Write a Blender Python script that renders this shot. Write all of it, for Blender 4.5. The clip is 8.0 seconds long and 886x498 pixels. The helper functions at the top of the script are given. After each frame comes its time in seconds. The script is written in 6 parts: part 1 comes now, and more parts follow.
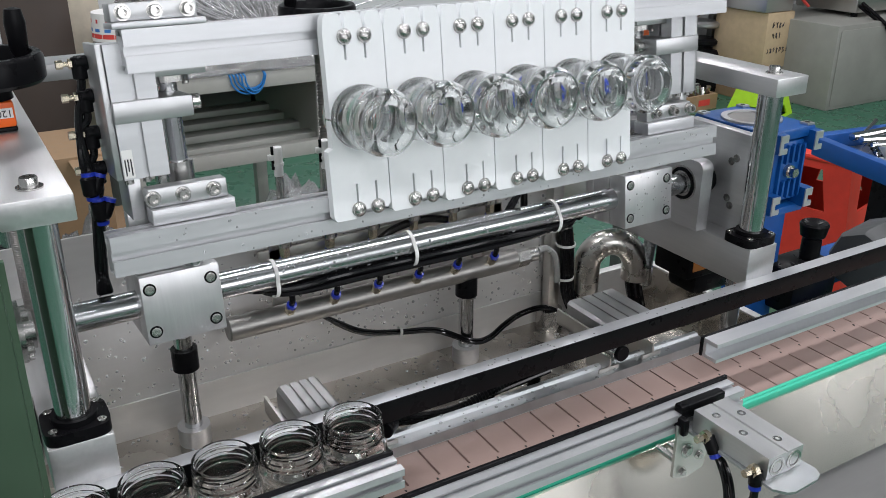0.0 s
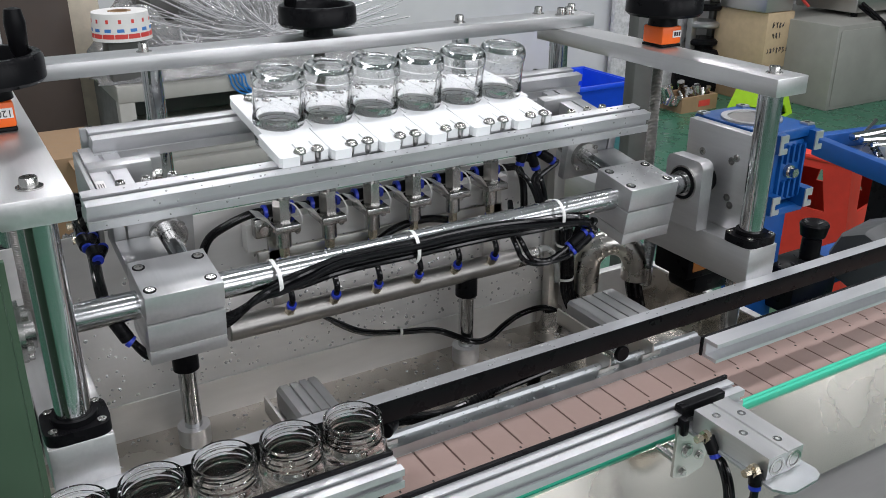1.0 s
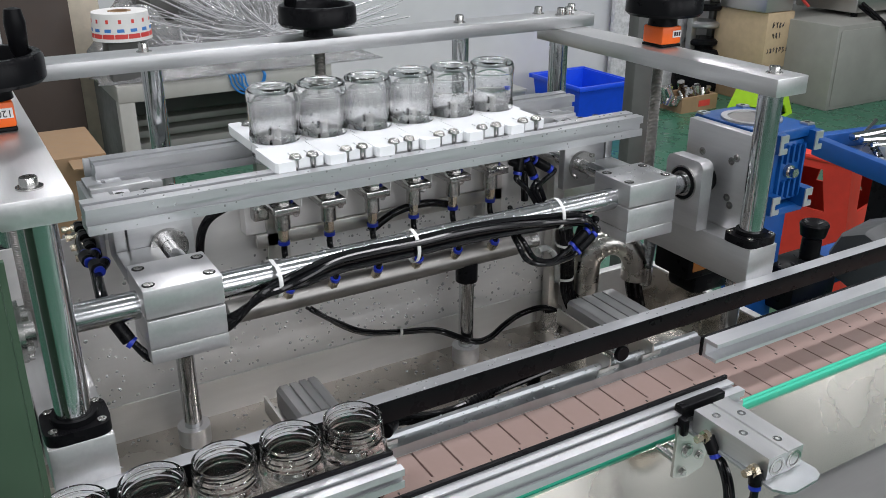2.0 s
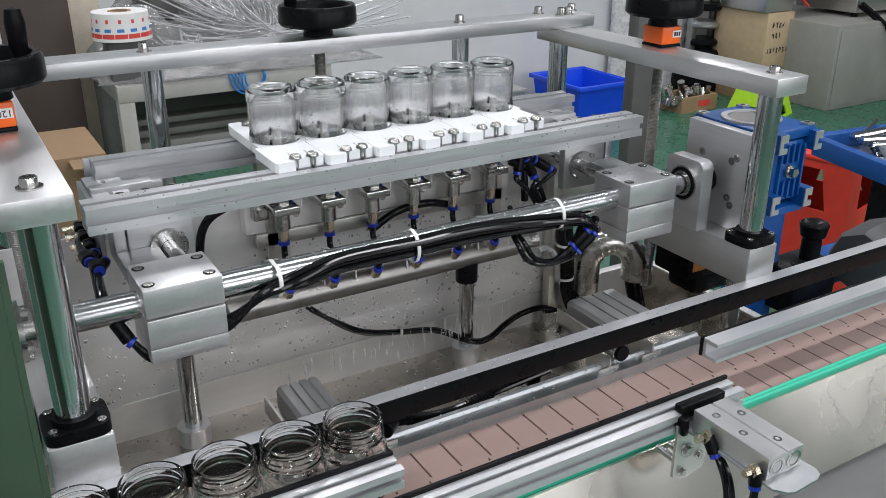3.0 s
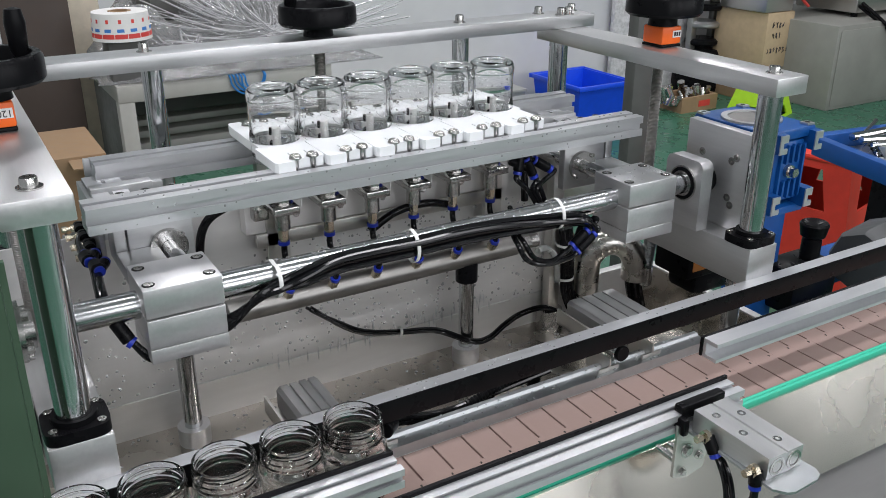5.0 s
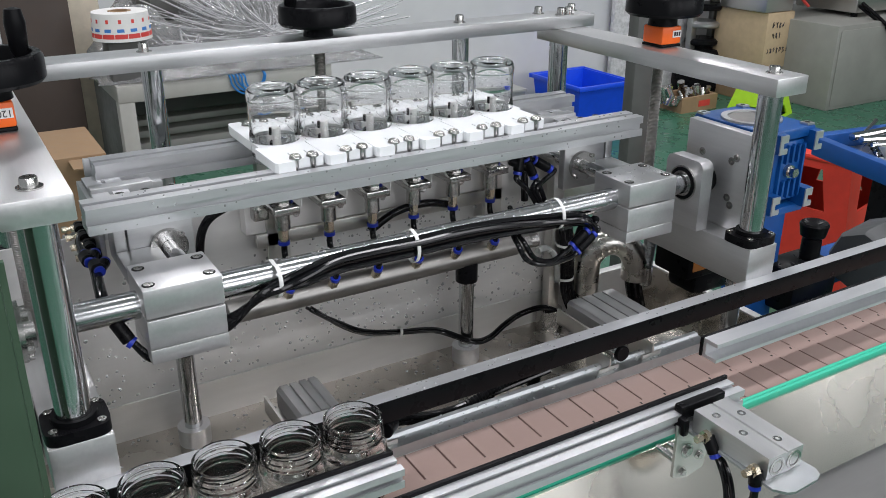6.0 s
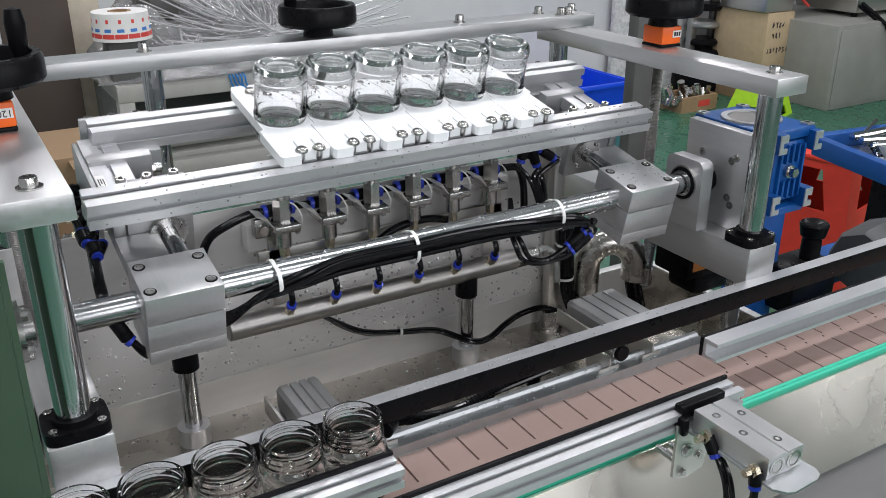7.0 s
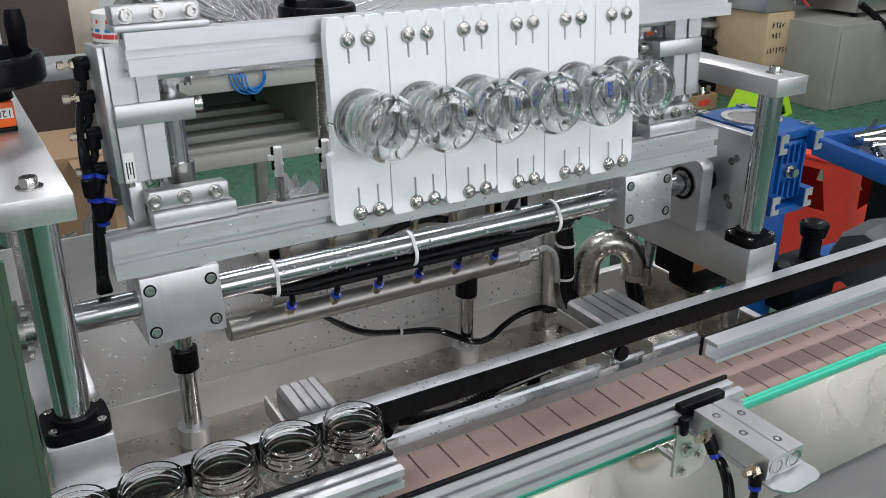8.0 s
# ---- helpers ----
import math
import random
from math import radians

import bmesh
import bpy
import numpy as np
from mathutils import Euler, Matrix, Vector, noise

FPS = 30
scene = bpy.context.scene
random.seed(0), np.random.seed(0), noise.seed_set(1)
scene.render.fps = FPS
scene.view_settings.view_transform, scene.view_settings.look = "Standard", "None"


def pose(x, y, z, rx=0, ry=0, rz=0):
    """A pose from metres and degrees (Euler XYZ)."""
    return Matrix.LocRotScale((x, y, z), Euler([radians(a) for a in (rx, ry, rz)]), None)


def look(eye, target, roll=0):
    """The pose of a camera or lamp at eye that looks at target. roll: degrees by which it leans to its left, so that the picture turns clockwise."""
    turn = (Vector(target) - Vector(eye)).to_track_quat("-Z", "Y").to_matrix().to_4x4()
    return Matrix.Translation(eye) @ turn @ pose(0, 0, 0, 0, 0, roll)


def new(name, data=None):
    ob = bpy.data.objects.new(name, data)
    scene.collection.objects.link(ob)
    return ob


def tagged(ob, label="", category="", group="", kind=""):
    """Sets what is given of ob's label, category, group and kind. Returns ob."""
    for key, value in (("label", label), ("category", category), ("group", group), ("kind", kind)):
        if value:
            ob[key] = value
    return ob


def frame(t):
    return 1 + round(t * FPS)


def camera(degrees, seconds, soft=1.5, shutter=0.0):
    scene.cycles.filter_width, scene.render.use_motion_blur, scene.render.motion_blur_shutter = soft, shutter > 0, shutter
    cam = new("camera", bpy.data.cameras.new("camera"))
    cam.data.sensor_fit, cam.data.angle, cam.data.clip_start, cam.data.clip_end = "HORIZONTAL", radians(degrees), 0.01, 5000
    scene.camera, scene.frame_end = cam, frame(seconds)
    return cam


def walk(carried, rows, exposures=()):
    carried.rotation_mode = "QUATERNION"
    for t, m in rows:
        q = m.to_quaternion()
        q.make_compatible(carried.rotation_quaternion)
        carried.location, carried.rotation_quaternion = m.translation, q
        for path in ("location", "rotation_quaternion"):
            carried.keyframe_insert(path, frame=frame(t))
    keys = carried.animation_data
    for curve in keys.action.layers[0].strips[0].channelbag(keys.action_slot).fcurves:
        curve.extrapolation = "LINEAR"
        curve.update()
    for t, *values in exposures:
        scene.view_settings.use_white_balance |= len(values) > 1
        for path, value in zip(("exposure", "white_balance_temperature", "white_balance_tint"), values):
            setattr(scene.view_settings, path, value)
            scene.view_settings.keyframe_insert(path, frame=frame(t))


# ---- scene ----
cam = camera(53.7, 8.0, soft=0.4, shutter=0.15)
VIEW = Matrix.Translation((0, 0, 0.5926)) @ look((0, 0, 0), (0.4651, 0.7928, -0.3938)).to_3x3().to_4x4()
walk(cam, [(0, VIEW), (8.0, VIEW)])

# ---- light ----
world = bpy.data.worlds.new("world")
scene.world = world
world.use_nodes = True
world.node_tree.nodes["Background"].inputs[0].default_value = (0.85, 0.93, 1.0, 1)
world.node_tree.nodes["Background"].inputs[1].default_value = 0.5
scene.view_settings.exposure = 0.18


def ceiling_lamp(x, y, z, sx, sy, watts, rz=0):
    d = bpy.data.lights.new("tube_light", "AREA")
    d.shape, d.size, d.size_y, d.energy = "RECTANGLE", sx, sy, watts
    d.color = (0.985, 0.975, 1.025)
    ob = new("tube_light", d)
    ob.matrix_world = pose(x, y, z, 0, 0, rz)
    return ob


def window_light(x0, x1, z0, z1, y, watts):
    """The sky's light in the window opening of the south wall."""
    d = bpy.data.lights.new("window_daylight", "AREA")
    d.shape, d.size, d.size_y, d.energy, d.color = "RECTANGLE", x1 - x0, z1 - z0, watts, (0.96, 0.96, 1.0)
    ob = new("window_daylight", d)
    ob.matrix_world = Matrix.Translation(((x0 + x1) / 2, y, (z0 + z1) / 2)) @ pose(0, 0, 0, 90, 0, 0)


WINZ = (0.72, 2.60)
WINDOWS = [(-1.4, 0.0), (0.7, 2.1), (2.8, 4.0), (4.95, 5.95), (6.9, 8.1)]
for wx0, wx1 in WINDOWS:
    window_light(wx0 + 0.05, wx1 - 0.05, WINZ[0] + 0.05, WINZ[1] - 0.05, -3.9, 29)
LAMPS = [(-1.2, 1.0), (1.2, 1.0), (3.6, 1.0), (-1.2, 3.6), (1.2, 3.6), (3.6, 3.6), (6.0, 2.4), (-1.2, -1.6), (1.2, -1.6), (3.6, -1.6)]
for lx, ly in LAMPS:
    ceiling_lamp(lx, ly, 2.93, 1.3, 0.32, 26)


# ---- materials ----
def mat(name, color, rough=0.5, metal=0.0, var=0.12, bump=0.05, scale=40.0, stretch=(1, 1, 1), fine=6.0, rvar=0.15,
        coat=0.0, spec=None, trans=0.0, depth=0.002):
    m = bpy.data.materials.new(name)
    m.use_nodes = True
    nt = m.node_tree
    n, l = nt.nodes, nt.links
    b = n["Principled BSDF"]
    b.inputs["Metallic"].default_value = metal
    if spec is not None:
        b.inputs["Specular IOR Level"].default_value = spec
    b.inputs["Coat Weight"].default_value = coat
    b.inputs["Transmission Weight"].default_value = trans
    tc = n.new("ShaderNodeTexCoord")
    mp = n.new("ShaderNodeMapping")
    mp.inputs["Scale"].default_value = stretch
    l.new(tc.outputs["Object"], mp.inputs["Vector"])
    n1 = n.new("ShaderNodeTexNoise")
    n1.inputs["Scale"].default_value, n1.inputs["Detail"].default_value = scale, 5
    n2 = n.new("ShaderNodeTexNoise")
    n2.inputs["Scale"].default_value, n2.inputs["Detail"].default_value = fine, 3
    l.new(mp.outputs[0], n1.inputs["Vector"])
    l.new(tc.outputs["Object"], n2.inputs["Vector"])
    info = n.new("ShaderNodeObjectInfo")
    add = n.new("ShaderNodeMath")
    add.operation = "ADD"
    l.new(n1.outputs["Fac"], add.inputs[0])
    l.new(n2.outputs["Fac"], add.inputs[1])
    mr = n.new("ShaderNodeMapRange")
    mr.inputs["From Min"].default_value, mr.inputs["From Max"].default_value = 0.6, 1.4
    mr.inputs["To Min"].default_value, mr.inputs["To Max"].default_value = 1 - var, 1 + var
    l.new(add.outputs[0], mr.inputs["Value"])
    rnd = n.new("ShaderNodeMapRange")
    rnd.inputs["To Min"].default_value, rnd.inputs["To Max"].default_value = 1 - var * 0.3, 1 + var * 0.3
    l.new(info.outputs["Random"], rnd.inputs["Value"])
    mul = n.new("ShaderNodeMath")
    mul.operation = "MULTIPLY"
    l.new(mr.outputs[0], mul.inputs[0])
    l.new(rnd.outputs[0], mul.inputs[1])
    mix = n.new("ShaderNodeVectorMath")
    mix.operation = "SCALE"
    mix.inputs[0].default_value = color
    l.new(mul.outputs[0], mix.inputs["Scale"])
    l.new(mix.outputs[0], b.inputs["Base Color"])
    rr = n.new("ShaderNodeMapRange")
    rr.inputs["From Min"].default_value, rr.inputs["From Max"].default_value = 0.3, 0.7
    rr.inputs["To Min"].default_value, rr.inputs["To Max"].default_value = max(0.02, rough * (1 - rvar)), rough * (1 + rvar)
    l.new(n1.outputs["Fac"], rr.inputs["Value"])
    l.new(rr.outputs[0], b.inputs["Roughness"])
    if bump:
        bp = n.new("ShaderNodeBump")
        bp.inputs["Strength"].default_value, bp.inputs["Distance"].default_value = bump, depth
        l.new(n1.outputs["Fac"], bp.inputs["Height"])
        l.new(bp.outputs[0], b.inputs["Normal"])
    return m


def let_through(m, share):
    """Mixes in the light that passes a thin layer unbent."""
    nt = m.node_tree
    tr = nt.nodes.new("ShaderNodeBsdfTransparent")
    mx = nt.nodes.new("ShaderNodeMixShader")
    mx.inputs[0].default_value = share
    nt.links.new(nt.nodes["Principled BSDF"].outputs[0], mx.inputs[1])
    nt.links.new(tr.outputs[0], mx.inputs[2])
    nt.links.new(mx.outputs[0], nt.nodes["Material Output"].inputs["Surface"])


def glass(name, color=(1, 1, 1), rough=0.0, ior=1.5, bump=0.0, scale=60, clear=0.0):
    """clear: the share of light that a thin wall lets straight through."""
    m = bpy.data.materials.new(name)
    m.use_nodes = True
    nt = m.node_tree
    b = nt.nodes["Principled BSDF"]
    b.inputs["Base Color"].default_value = (*color, 1)
    b.inputs["Transmission Weight"].default_value = 1
    b.inputs["Roughness"].default_value = rough
    b.inputs["IOR"].default_value = ior
    if bump:
        tc = nt.nodes.new("ShaderNodeTexCoord")
        no = nt.nodes.new("ShaderNodeTexNoise")
        no.inputs["Scale"].default_value = scale
        bp = nt.nodes.new("ShaderNodeBump")
        bp.inputs["Strength"].default_value, bp.inputs["Distance"].default_value = bump, 0.002
        nt.links.new(tc.outputs["Object"], no.inputs["Vector"])
        nt.links.new(no.outputs["Fac"], bp.inputs["Height"])
        nt.links.new(bp.outputs[0], b.inputs["Normal"])
    if clear:
        let_through(m, clear)
    return m


ALU = mat("brushed_aluminium", (0.52, 0.525, 0.53), 0.38, 0.88, 0.08, 0.04, 220, (0.06, 1, 1))
ALU_Y = mat("milled_aluminium_plate", (0.62, 0.62, 0.62), 0.36, 0.85, 0.08, 0.04, 220, (1, 0.06, 1))
ALU_W = mat("anodised_aluminium", (0.58, 0.585, 0.60), 0.38, 0.68, 0.08, 0.04, 160, (0.1, 1, 1))
CHROME = mat("chromed_steel", (0.57, 0.575, 0.585), 0.12, 1.0, 0.04, 0.0, 60)
ALU_M = mat("satin_milled_aluminium", (0.66, 0.66, 0.665), 0.34, 0.82, 0.07, 0.04, 240, (1, 0.08, 1))
SHAFT = mat("ground_steel_shaft", (0.46, 0.465, 0.475), 0.20, 1.0, 0.02, 0.0, 30, (1, 1, 1), 6, 0.04)
STEEL = mat("stainless_steel_screw", (0.53, 0.52, 0.505), 0.24, 1.0, 0.08, 0.02, 90)
SHEET = mat("stainless_sheet", (0.62, 0.605, 0.58), 0.36, 1.0, 0.04, 0.008, 260, (0.02, 1, 1), 2.5, 0.15)
SHEET_WET = mat("wet_stainless_sheet", (0.74, 0.73, 0.715), 0.40, 0.45, 0.07, 0.04, 90, (0.15, 1, 1), 4, 0.2)
SHEET_POOL = mat("wet_shaded_tank_sheet", (0.56, 0.52, 0.47), 0.26, 1.0, 0.14, 0.05, 14, (1, 1, 1), 5, 0.5)
WET_PIPE = mat("dull_wet_steel", (0.32, 0.31, 0.295), 0.42, 1.0, 0.12, 0.08, 70)
GALV = mat("zinc_plated_steel", (0.48, 0.50, 0.51), 0.46, 1.0, 0.12, 0.06, 70)
POM = mat("white_plastic", (0.90, 0.92, 0.93), 0.45, 0, 0.02, 0.02, 80)
BLACK = mat("black_plastic", (0.006, 0.006, 0.007), 0.30, 0, 0.2, 0.03, 60, spec=0.09)
RUBBER = mat("black_hose_plastic", (0.006, 0.006, 0.007), 0.11, 0, 0.2, 0.01, 90, spec=0.30)
BLUE_RING = mat("blue_plastic_ring", (0.012, 0.035, 0.42), 0.35, 0, 0.1, 0.0, 60)
BRASS = mat("nickel_brass", (0.63, 0.56, 0.44), 0.25, 1.0, 0.1, 0.02, 90)
TIE = mat("white_nylon", (0.80, 0.80, 0.78), 0.4, 0, 0.05, 0.0, 90)
BELT = mat("beige_chain_plastic", (0.36, 0.255, 0.225), 0.42, 0, 0.05, 0.03, 120)
DARK = mat("dark_gap_colour", (0.02, 0.018, 0.017), 0.7, 0, 0.1, 0.0)
GREEN = mat("green_wear_strip", (0.035, 0.50, 0.33), 0.42, 0, 0.08, 0.03, 60)
GLASS = glass("clear_glass", (0.99, 0.995, 0.995), 0.0, 1.48, 0.006, 60, 0.0)
WET_GLASS = glass("wet_glass", (0.99, 0.99, 0.99), 0.03, 1.46, 0.0, 90, 0.0)
# White base colour stands in for lamp glints on clear drops.
BEAD = mat("glint_white_bead", (0.92, 0.94, 0.95), 0.04, 0, 0.0, 0.0, 50, trans=0.72)
PANEL = mat("bent_stainless_panel", (0.72, 0.68, 0.62), 0.21, 1.0, 0.12, 0.16, 3.2, (1, 1, 1), 9, 0.5, depth=0.02)
FLOOR = mat("green_epoxy_floor", (0.036, 0.130, 0.080), 0.30, 0, 0.25, 0.05, 12, (1, 1, 1), 1.2, 0.3)
WALL = mat("white_painted_wall", (0.62, 0.62, 0.63), 0.7, 0, 0.06, 0.05, 8, (1, 1, 1), 1.0)
SHADE_WALL = mat("unseen_grey_wall", (0.20, 0.22, 0.22), 0.7, 0, 0.1, 0.05, 8, (1, 1, 1), 1.0)
CEIL = mat("ceiling_paint", (0.42, 0.43, 0.44), 0.8, 0, 0.05, 0.0, 4)
BLUE = mat("blue_gearbox_paint", (0.005, 0.078, 0.30), 0.35, 0, 0.15, 0.06, 70)
BLUE_P = mat("blue_bin_plastic", (0.005, 0.07, 0.72), 0.4, 0, 0.1, 0.02, 30)
RED_P = mat("red_stool_plastic", (0.72, 0.05, 0.03), 0.4, 0, 0.1, 0.02, 30)
LIME_P = mat("lime_stool_plastic", (0.42, 0.72, 0.02), 0.4, 0, 0.1, 0.02, 30)
ORANGE = mat("orange_plastic", (0.90, 0.14, 0.01), 0.4, 0, 0.05, 0.0, 50)
CARD = mat("cardboard", (0.30, 0.195, 0.11), 0.8, 0, 0.12, 0.05, 50)
GREY_PAINT = mat("grey_painted_steel", (0.42, 0.42, 0.39), 0.5, 0, 0.06, 0.03, 30)
DARK_GREY = mat("dark_grey_paint", (0.10, 0.10, 0.095), 0.5, 0, 0.15, 0.03, 30)
BENCH = mat("ivory_painted_steel", (0.42, 0.415, 0.385), 0.5, 0, 0.08, 0.04, 30)
BROWN = mat("dark_brown_board", (0.055, 0.038, 0.030), 0.6, 0, 0.2, 0.04, 20)
GREEN_PANEL = mat("green_reflection_panel", (0.045, 0.085, 0.05), 0.5, 0, 0.12, 0.03, 20)
PAPER = mat("white_label_paper", (0.80, 0.79, 0.77), 0.55, 0, 0.05, 0.0, 50)
INK = mat("dark_ink", (0.03, 0.03, 0.035), 0.6, 0, 0.1, 0.0)
REDINK = mat("red_print", (0.65, 0.06, 0.05), 0.5, 0, 0.1, 0.0)
BLUEINK = mat("blue_print", (0.05, 0.20, 0.55), 0.5, 0, 0.1, 0.0)


# ---- mesh helpers ----
def B():
    return bmesh.new()


def box(bm, a, b, bevel=0.0, m=None, seg=2):
    x0, y0, z0 = a
    x1, y1, z1 = b
    v = [bm.verts.new(p) for p in ((x0, y0, z0), (x1, y0, z0), (x1, y1, z0), (x0, y1, z0), (x0, y0, z1), (x1, y0, z1), (x1, y1, z1), (x0, y1, z1))]
    f = [bm.faces.new([v[i] for i in q]) for q in ((3, 2, 1, 0), (4, 5, 6, 7), (0, 1, 5, 4), (1, 2, 6, 5), (2, 3, 7, 6), (3, 0, 4, 7))]
    if bevel:
        edges = list({e for g in f for e in g.edges})
        r = bmesh.ops.bevel(bm, geom=edges, offset=bevel, segments=seg, profile=0.5, affect="EDGES")
        v = list({w for g in r["faces"] for w in g.verts} | {w for w in v if w.is_valid})
    if m is not None:
        bmesh.ops.transform(bm, matrix=m, verts=[w for w in v if w.is_valid])
    return bm


def lathe(bm, prof, m=None, n=32, closed=False):
    """prof: (radius, height) pairs, turned about z, then moved by m."""
    rings = []
    for r, z in prof:
        if r < 1e-6:
            rings.append([bm.verts.new((0, 0, z))])
        else:
            rings.append([bm.verts.new((r * math.cos(2 * math.pi * i / n), r * math.sin(2 * math.pi * i / n), z)) for i in range(n)])
    pairs = list(zip(rings, rings[1:]))
    if closed:
        pairs.append((rings[-1], rings[0]))
    for a, b in pairs:
        for i in range(n):
            j = (i + 1) % n
            q = []
            for w in ((a[i % len(a)]), (a[j % len(a)]), (b[j % len(b)]), (b[i % len(b)])):
                if w not in q:
                    q.append(w)
            if len(q) > 2:
                bm.faces.new(q)
    if m is not None:
        bmesh.ops.transform(bm, matrix=m, verts=[v for g in rings for v in g])
    return bm


def along(p, q):
    """A pose at p whose z axis points to q."""
    p, q = Vector(p), Vector(q)
    return Matrix.Translation(p) @ (q - p).to_track_quat("Z", "Y").to_matrix().to_4x4()


def rod(bm, p, q, r, n=24, bevel=0.0):
    h = (Vector(q) - Vector(p)).length
    b = min(bevel, r * 0.4)
    prof = [(0, 0), (r - b, 0), (r, b), (r, h - b), (r - b, h), (0, h)] if b else [(0, 0), (r, 0), (r, h), (0, h)]
    return lathe(bm, prof, along(p, q), n)


def ring(bm, m, r0, r1, h, n=32):
    return lathe(bm, [(r0, 0), (r1, 0), (r1, h), (r0, h)], m, n, True)


def smooth_path(pts, k=8):
    pts = [Vector(p) for p in pts]
    if len(pts) < 3:
        return pts
    out = []
    ext = [2 * pts[0] - pts[1]] + pts + [2 * pts[-1] - pts[-2]]
    for i in range(1, len(ext) - 2):
        a, b, c, d = ext[i - 1:i + 3]
        for s in range(k):
            t = s / k
            out.append(0.5 * (2 * b + (c - a) * t + (2 * a - 5 * b + 4 * c - d) * t * t + (3 * b - a - 3 * c + d) * t ** 3))
    return out + [pts[-1]]


def tube(bm, pts, r, n=10, k=8, wave=0.0, every=2):
    pts = smooth_path(pts, k)
    rings = []
    up = Vector((0.3, 0.2, 1)).normalized()
    for i, p in enumerate(pts):
        d = (pts[min(i + 1, len(pts) - 1)] - pts[max(i - 1, 0)]).normalized()
        s = d.cross(up)
        if s.length < 0.05:
            s = d.cross(Vector((1, 0, 0)))
        s.normalize()
        t = s.cross(d)
        up = t
        rr = r * (1 + (wave if (i // every) % 2 else 0))
        rings.append([bm.verts.new(p + rr * (math.cos(2 * math.pi * j / n) * s + math.sin(2 * math.pi * j / n) * t)) for j in range(n)])
    for a, b in zip(rings, rings[1:]):
        for j in range(n):
            bm.faces.new((a[j], a[(j + 1) % n], b[(j + 1) % n], b[j]))
    bm.faces.new(rings[0][::-1])
    bm.faces.new(rings[-1])
    return bm


def prism(bm, pts, axis, lo, hi, m=None):
    """A closed outline pushed along an axis ('x': points are (y, z), 'y': (x, z), 'z': (x, y))."""
    def at(p, h):
        return {"x": (h, p[0], p[1]), "y": (p[0], h, p[1]), "z": (p[0], p[1], h)}[axis]
    a = [bm.verts.new(at(p, lo)) for p in pts]
    b = [bm.verts.new(at(p, hi)) for p in pts]
    for i in range(len(pts)):
        j = (i + 1) % len(pts)
        bm.faces.new((a[i], a[j], b[j], b[i]))
    bm.faces.new(a[::-1])
    bm.faces.new(b)
    if m is not None:
        bmesh.ops.transform(bm, matrix=m, verts=a + b)
    return bm


def slot_section(y0, z0, y1, z1, s=0.004, d=0.006, lip=0.0022):
    """The outline of a T-slotted bar; s: half the slot's width."""
    ym, zm = (y0 + y1) / 2, (z0 + z1) / 2
    return [(y0, z0), (ym - s, z0), (ym - s, z0 + lip), (ym - 2 * s, z0 + d), (ym + 2 * s, z0 + d), (ym + s, z0 + lip), (ym + s, z0), (y1, z0),
            (y1, zm - s), (y1 - lip, zm - s), (y1 - d, zm - 2 * s), (y1 - d, zm + 2 * s), (y1 - lip, zm + s), (y1, zm + s), (y1, z1),
            (ym + s, z1), (ym + s, z1 - lip), (ym + 2 * s, z1 - d), (ym - 2 * s, z1 - d), (ym - s, z1 - lip), (ym - s, z1), (y0, z1),
            (y0, zm + s), (y0 + lip, zm + s), (y0 + d, zm + 2 * s), (y0 + d, zm - 2 * s), (y0 + lip, zm - s), (y0, zm - s)]


def screw_head(bm, m, r=0.0045, h=0.0045):
    """A socket-head screw whose head stands up from z = 0."""
    i, d = r * 0.55, h * 0.65
    lathe(bm, [(0, h - d), (i, h - d), (i, h), (r * 0.9, h), (r, h * 0.88), (r, 0), (0, 0)], m, 12)
    return bm


def thing(name, at, label, category, group="", kind=""):
    ob = new(name)
    ob.location = at
    bpy.context.view_layer.update()
    return tagged(ob, label, category, group, kind)


def mesh_of(name, bm, material, sharp=35):
    bmesh.ops.recalc_face_normals(bm, faces=bm.faces)
    me = bpy.data.meshes.new(name)
    bm.to_mesh(me)
    bm.free()
    me.materials.append(material)
    for p in me.polygons:
        p.use_smooth = True
    me.set_sharp_from_angle(angle=radians(sharp))
    return me


def origin_of(ob):
    v = Vector(ob.location)
    while ob.parent:
        ob = ob.parent
        v = v + Vector(ob.location)
    return v


def part(name, bm, material, parent, label=""):
    """Links bm, drawn in world places, as one mesh under a thing or a part."""
    o = origin_of(parent)
    bmesh.ops.translate(bm, verts=bm.verts, vec=-o)
    ob = new(name, mesh_of(name, bm, material))
    ob.parent = parent
    return tagged(ob, label)


def solo(name, bm, material, label, category, at=(0, 0, 0), group="", kind=""):
    bmesh.ops.translate(bm, verts=bm.verts, vec=-Vector(at))
    ob = new(name, mesh_of(name, bm, material))
    ob.location = at
    return tagged(ob, label, category, group, kind)


def up(x, y, z):
    return Matrix.Translation((x, y, z))


def front(x, y, z):
    """A pose whose z axis points towards -y."""
    return pose(x, y, z, 90, 0, 0)


def side(x, y, z, sign=1):
    """A pose whose z axis points along x."""
    return pose(x, y, z, 0, 90 * sign, 0)


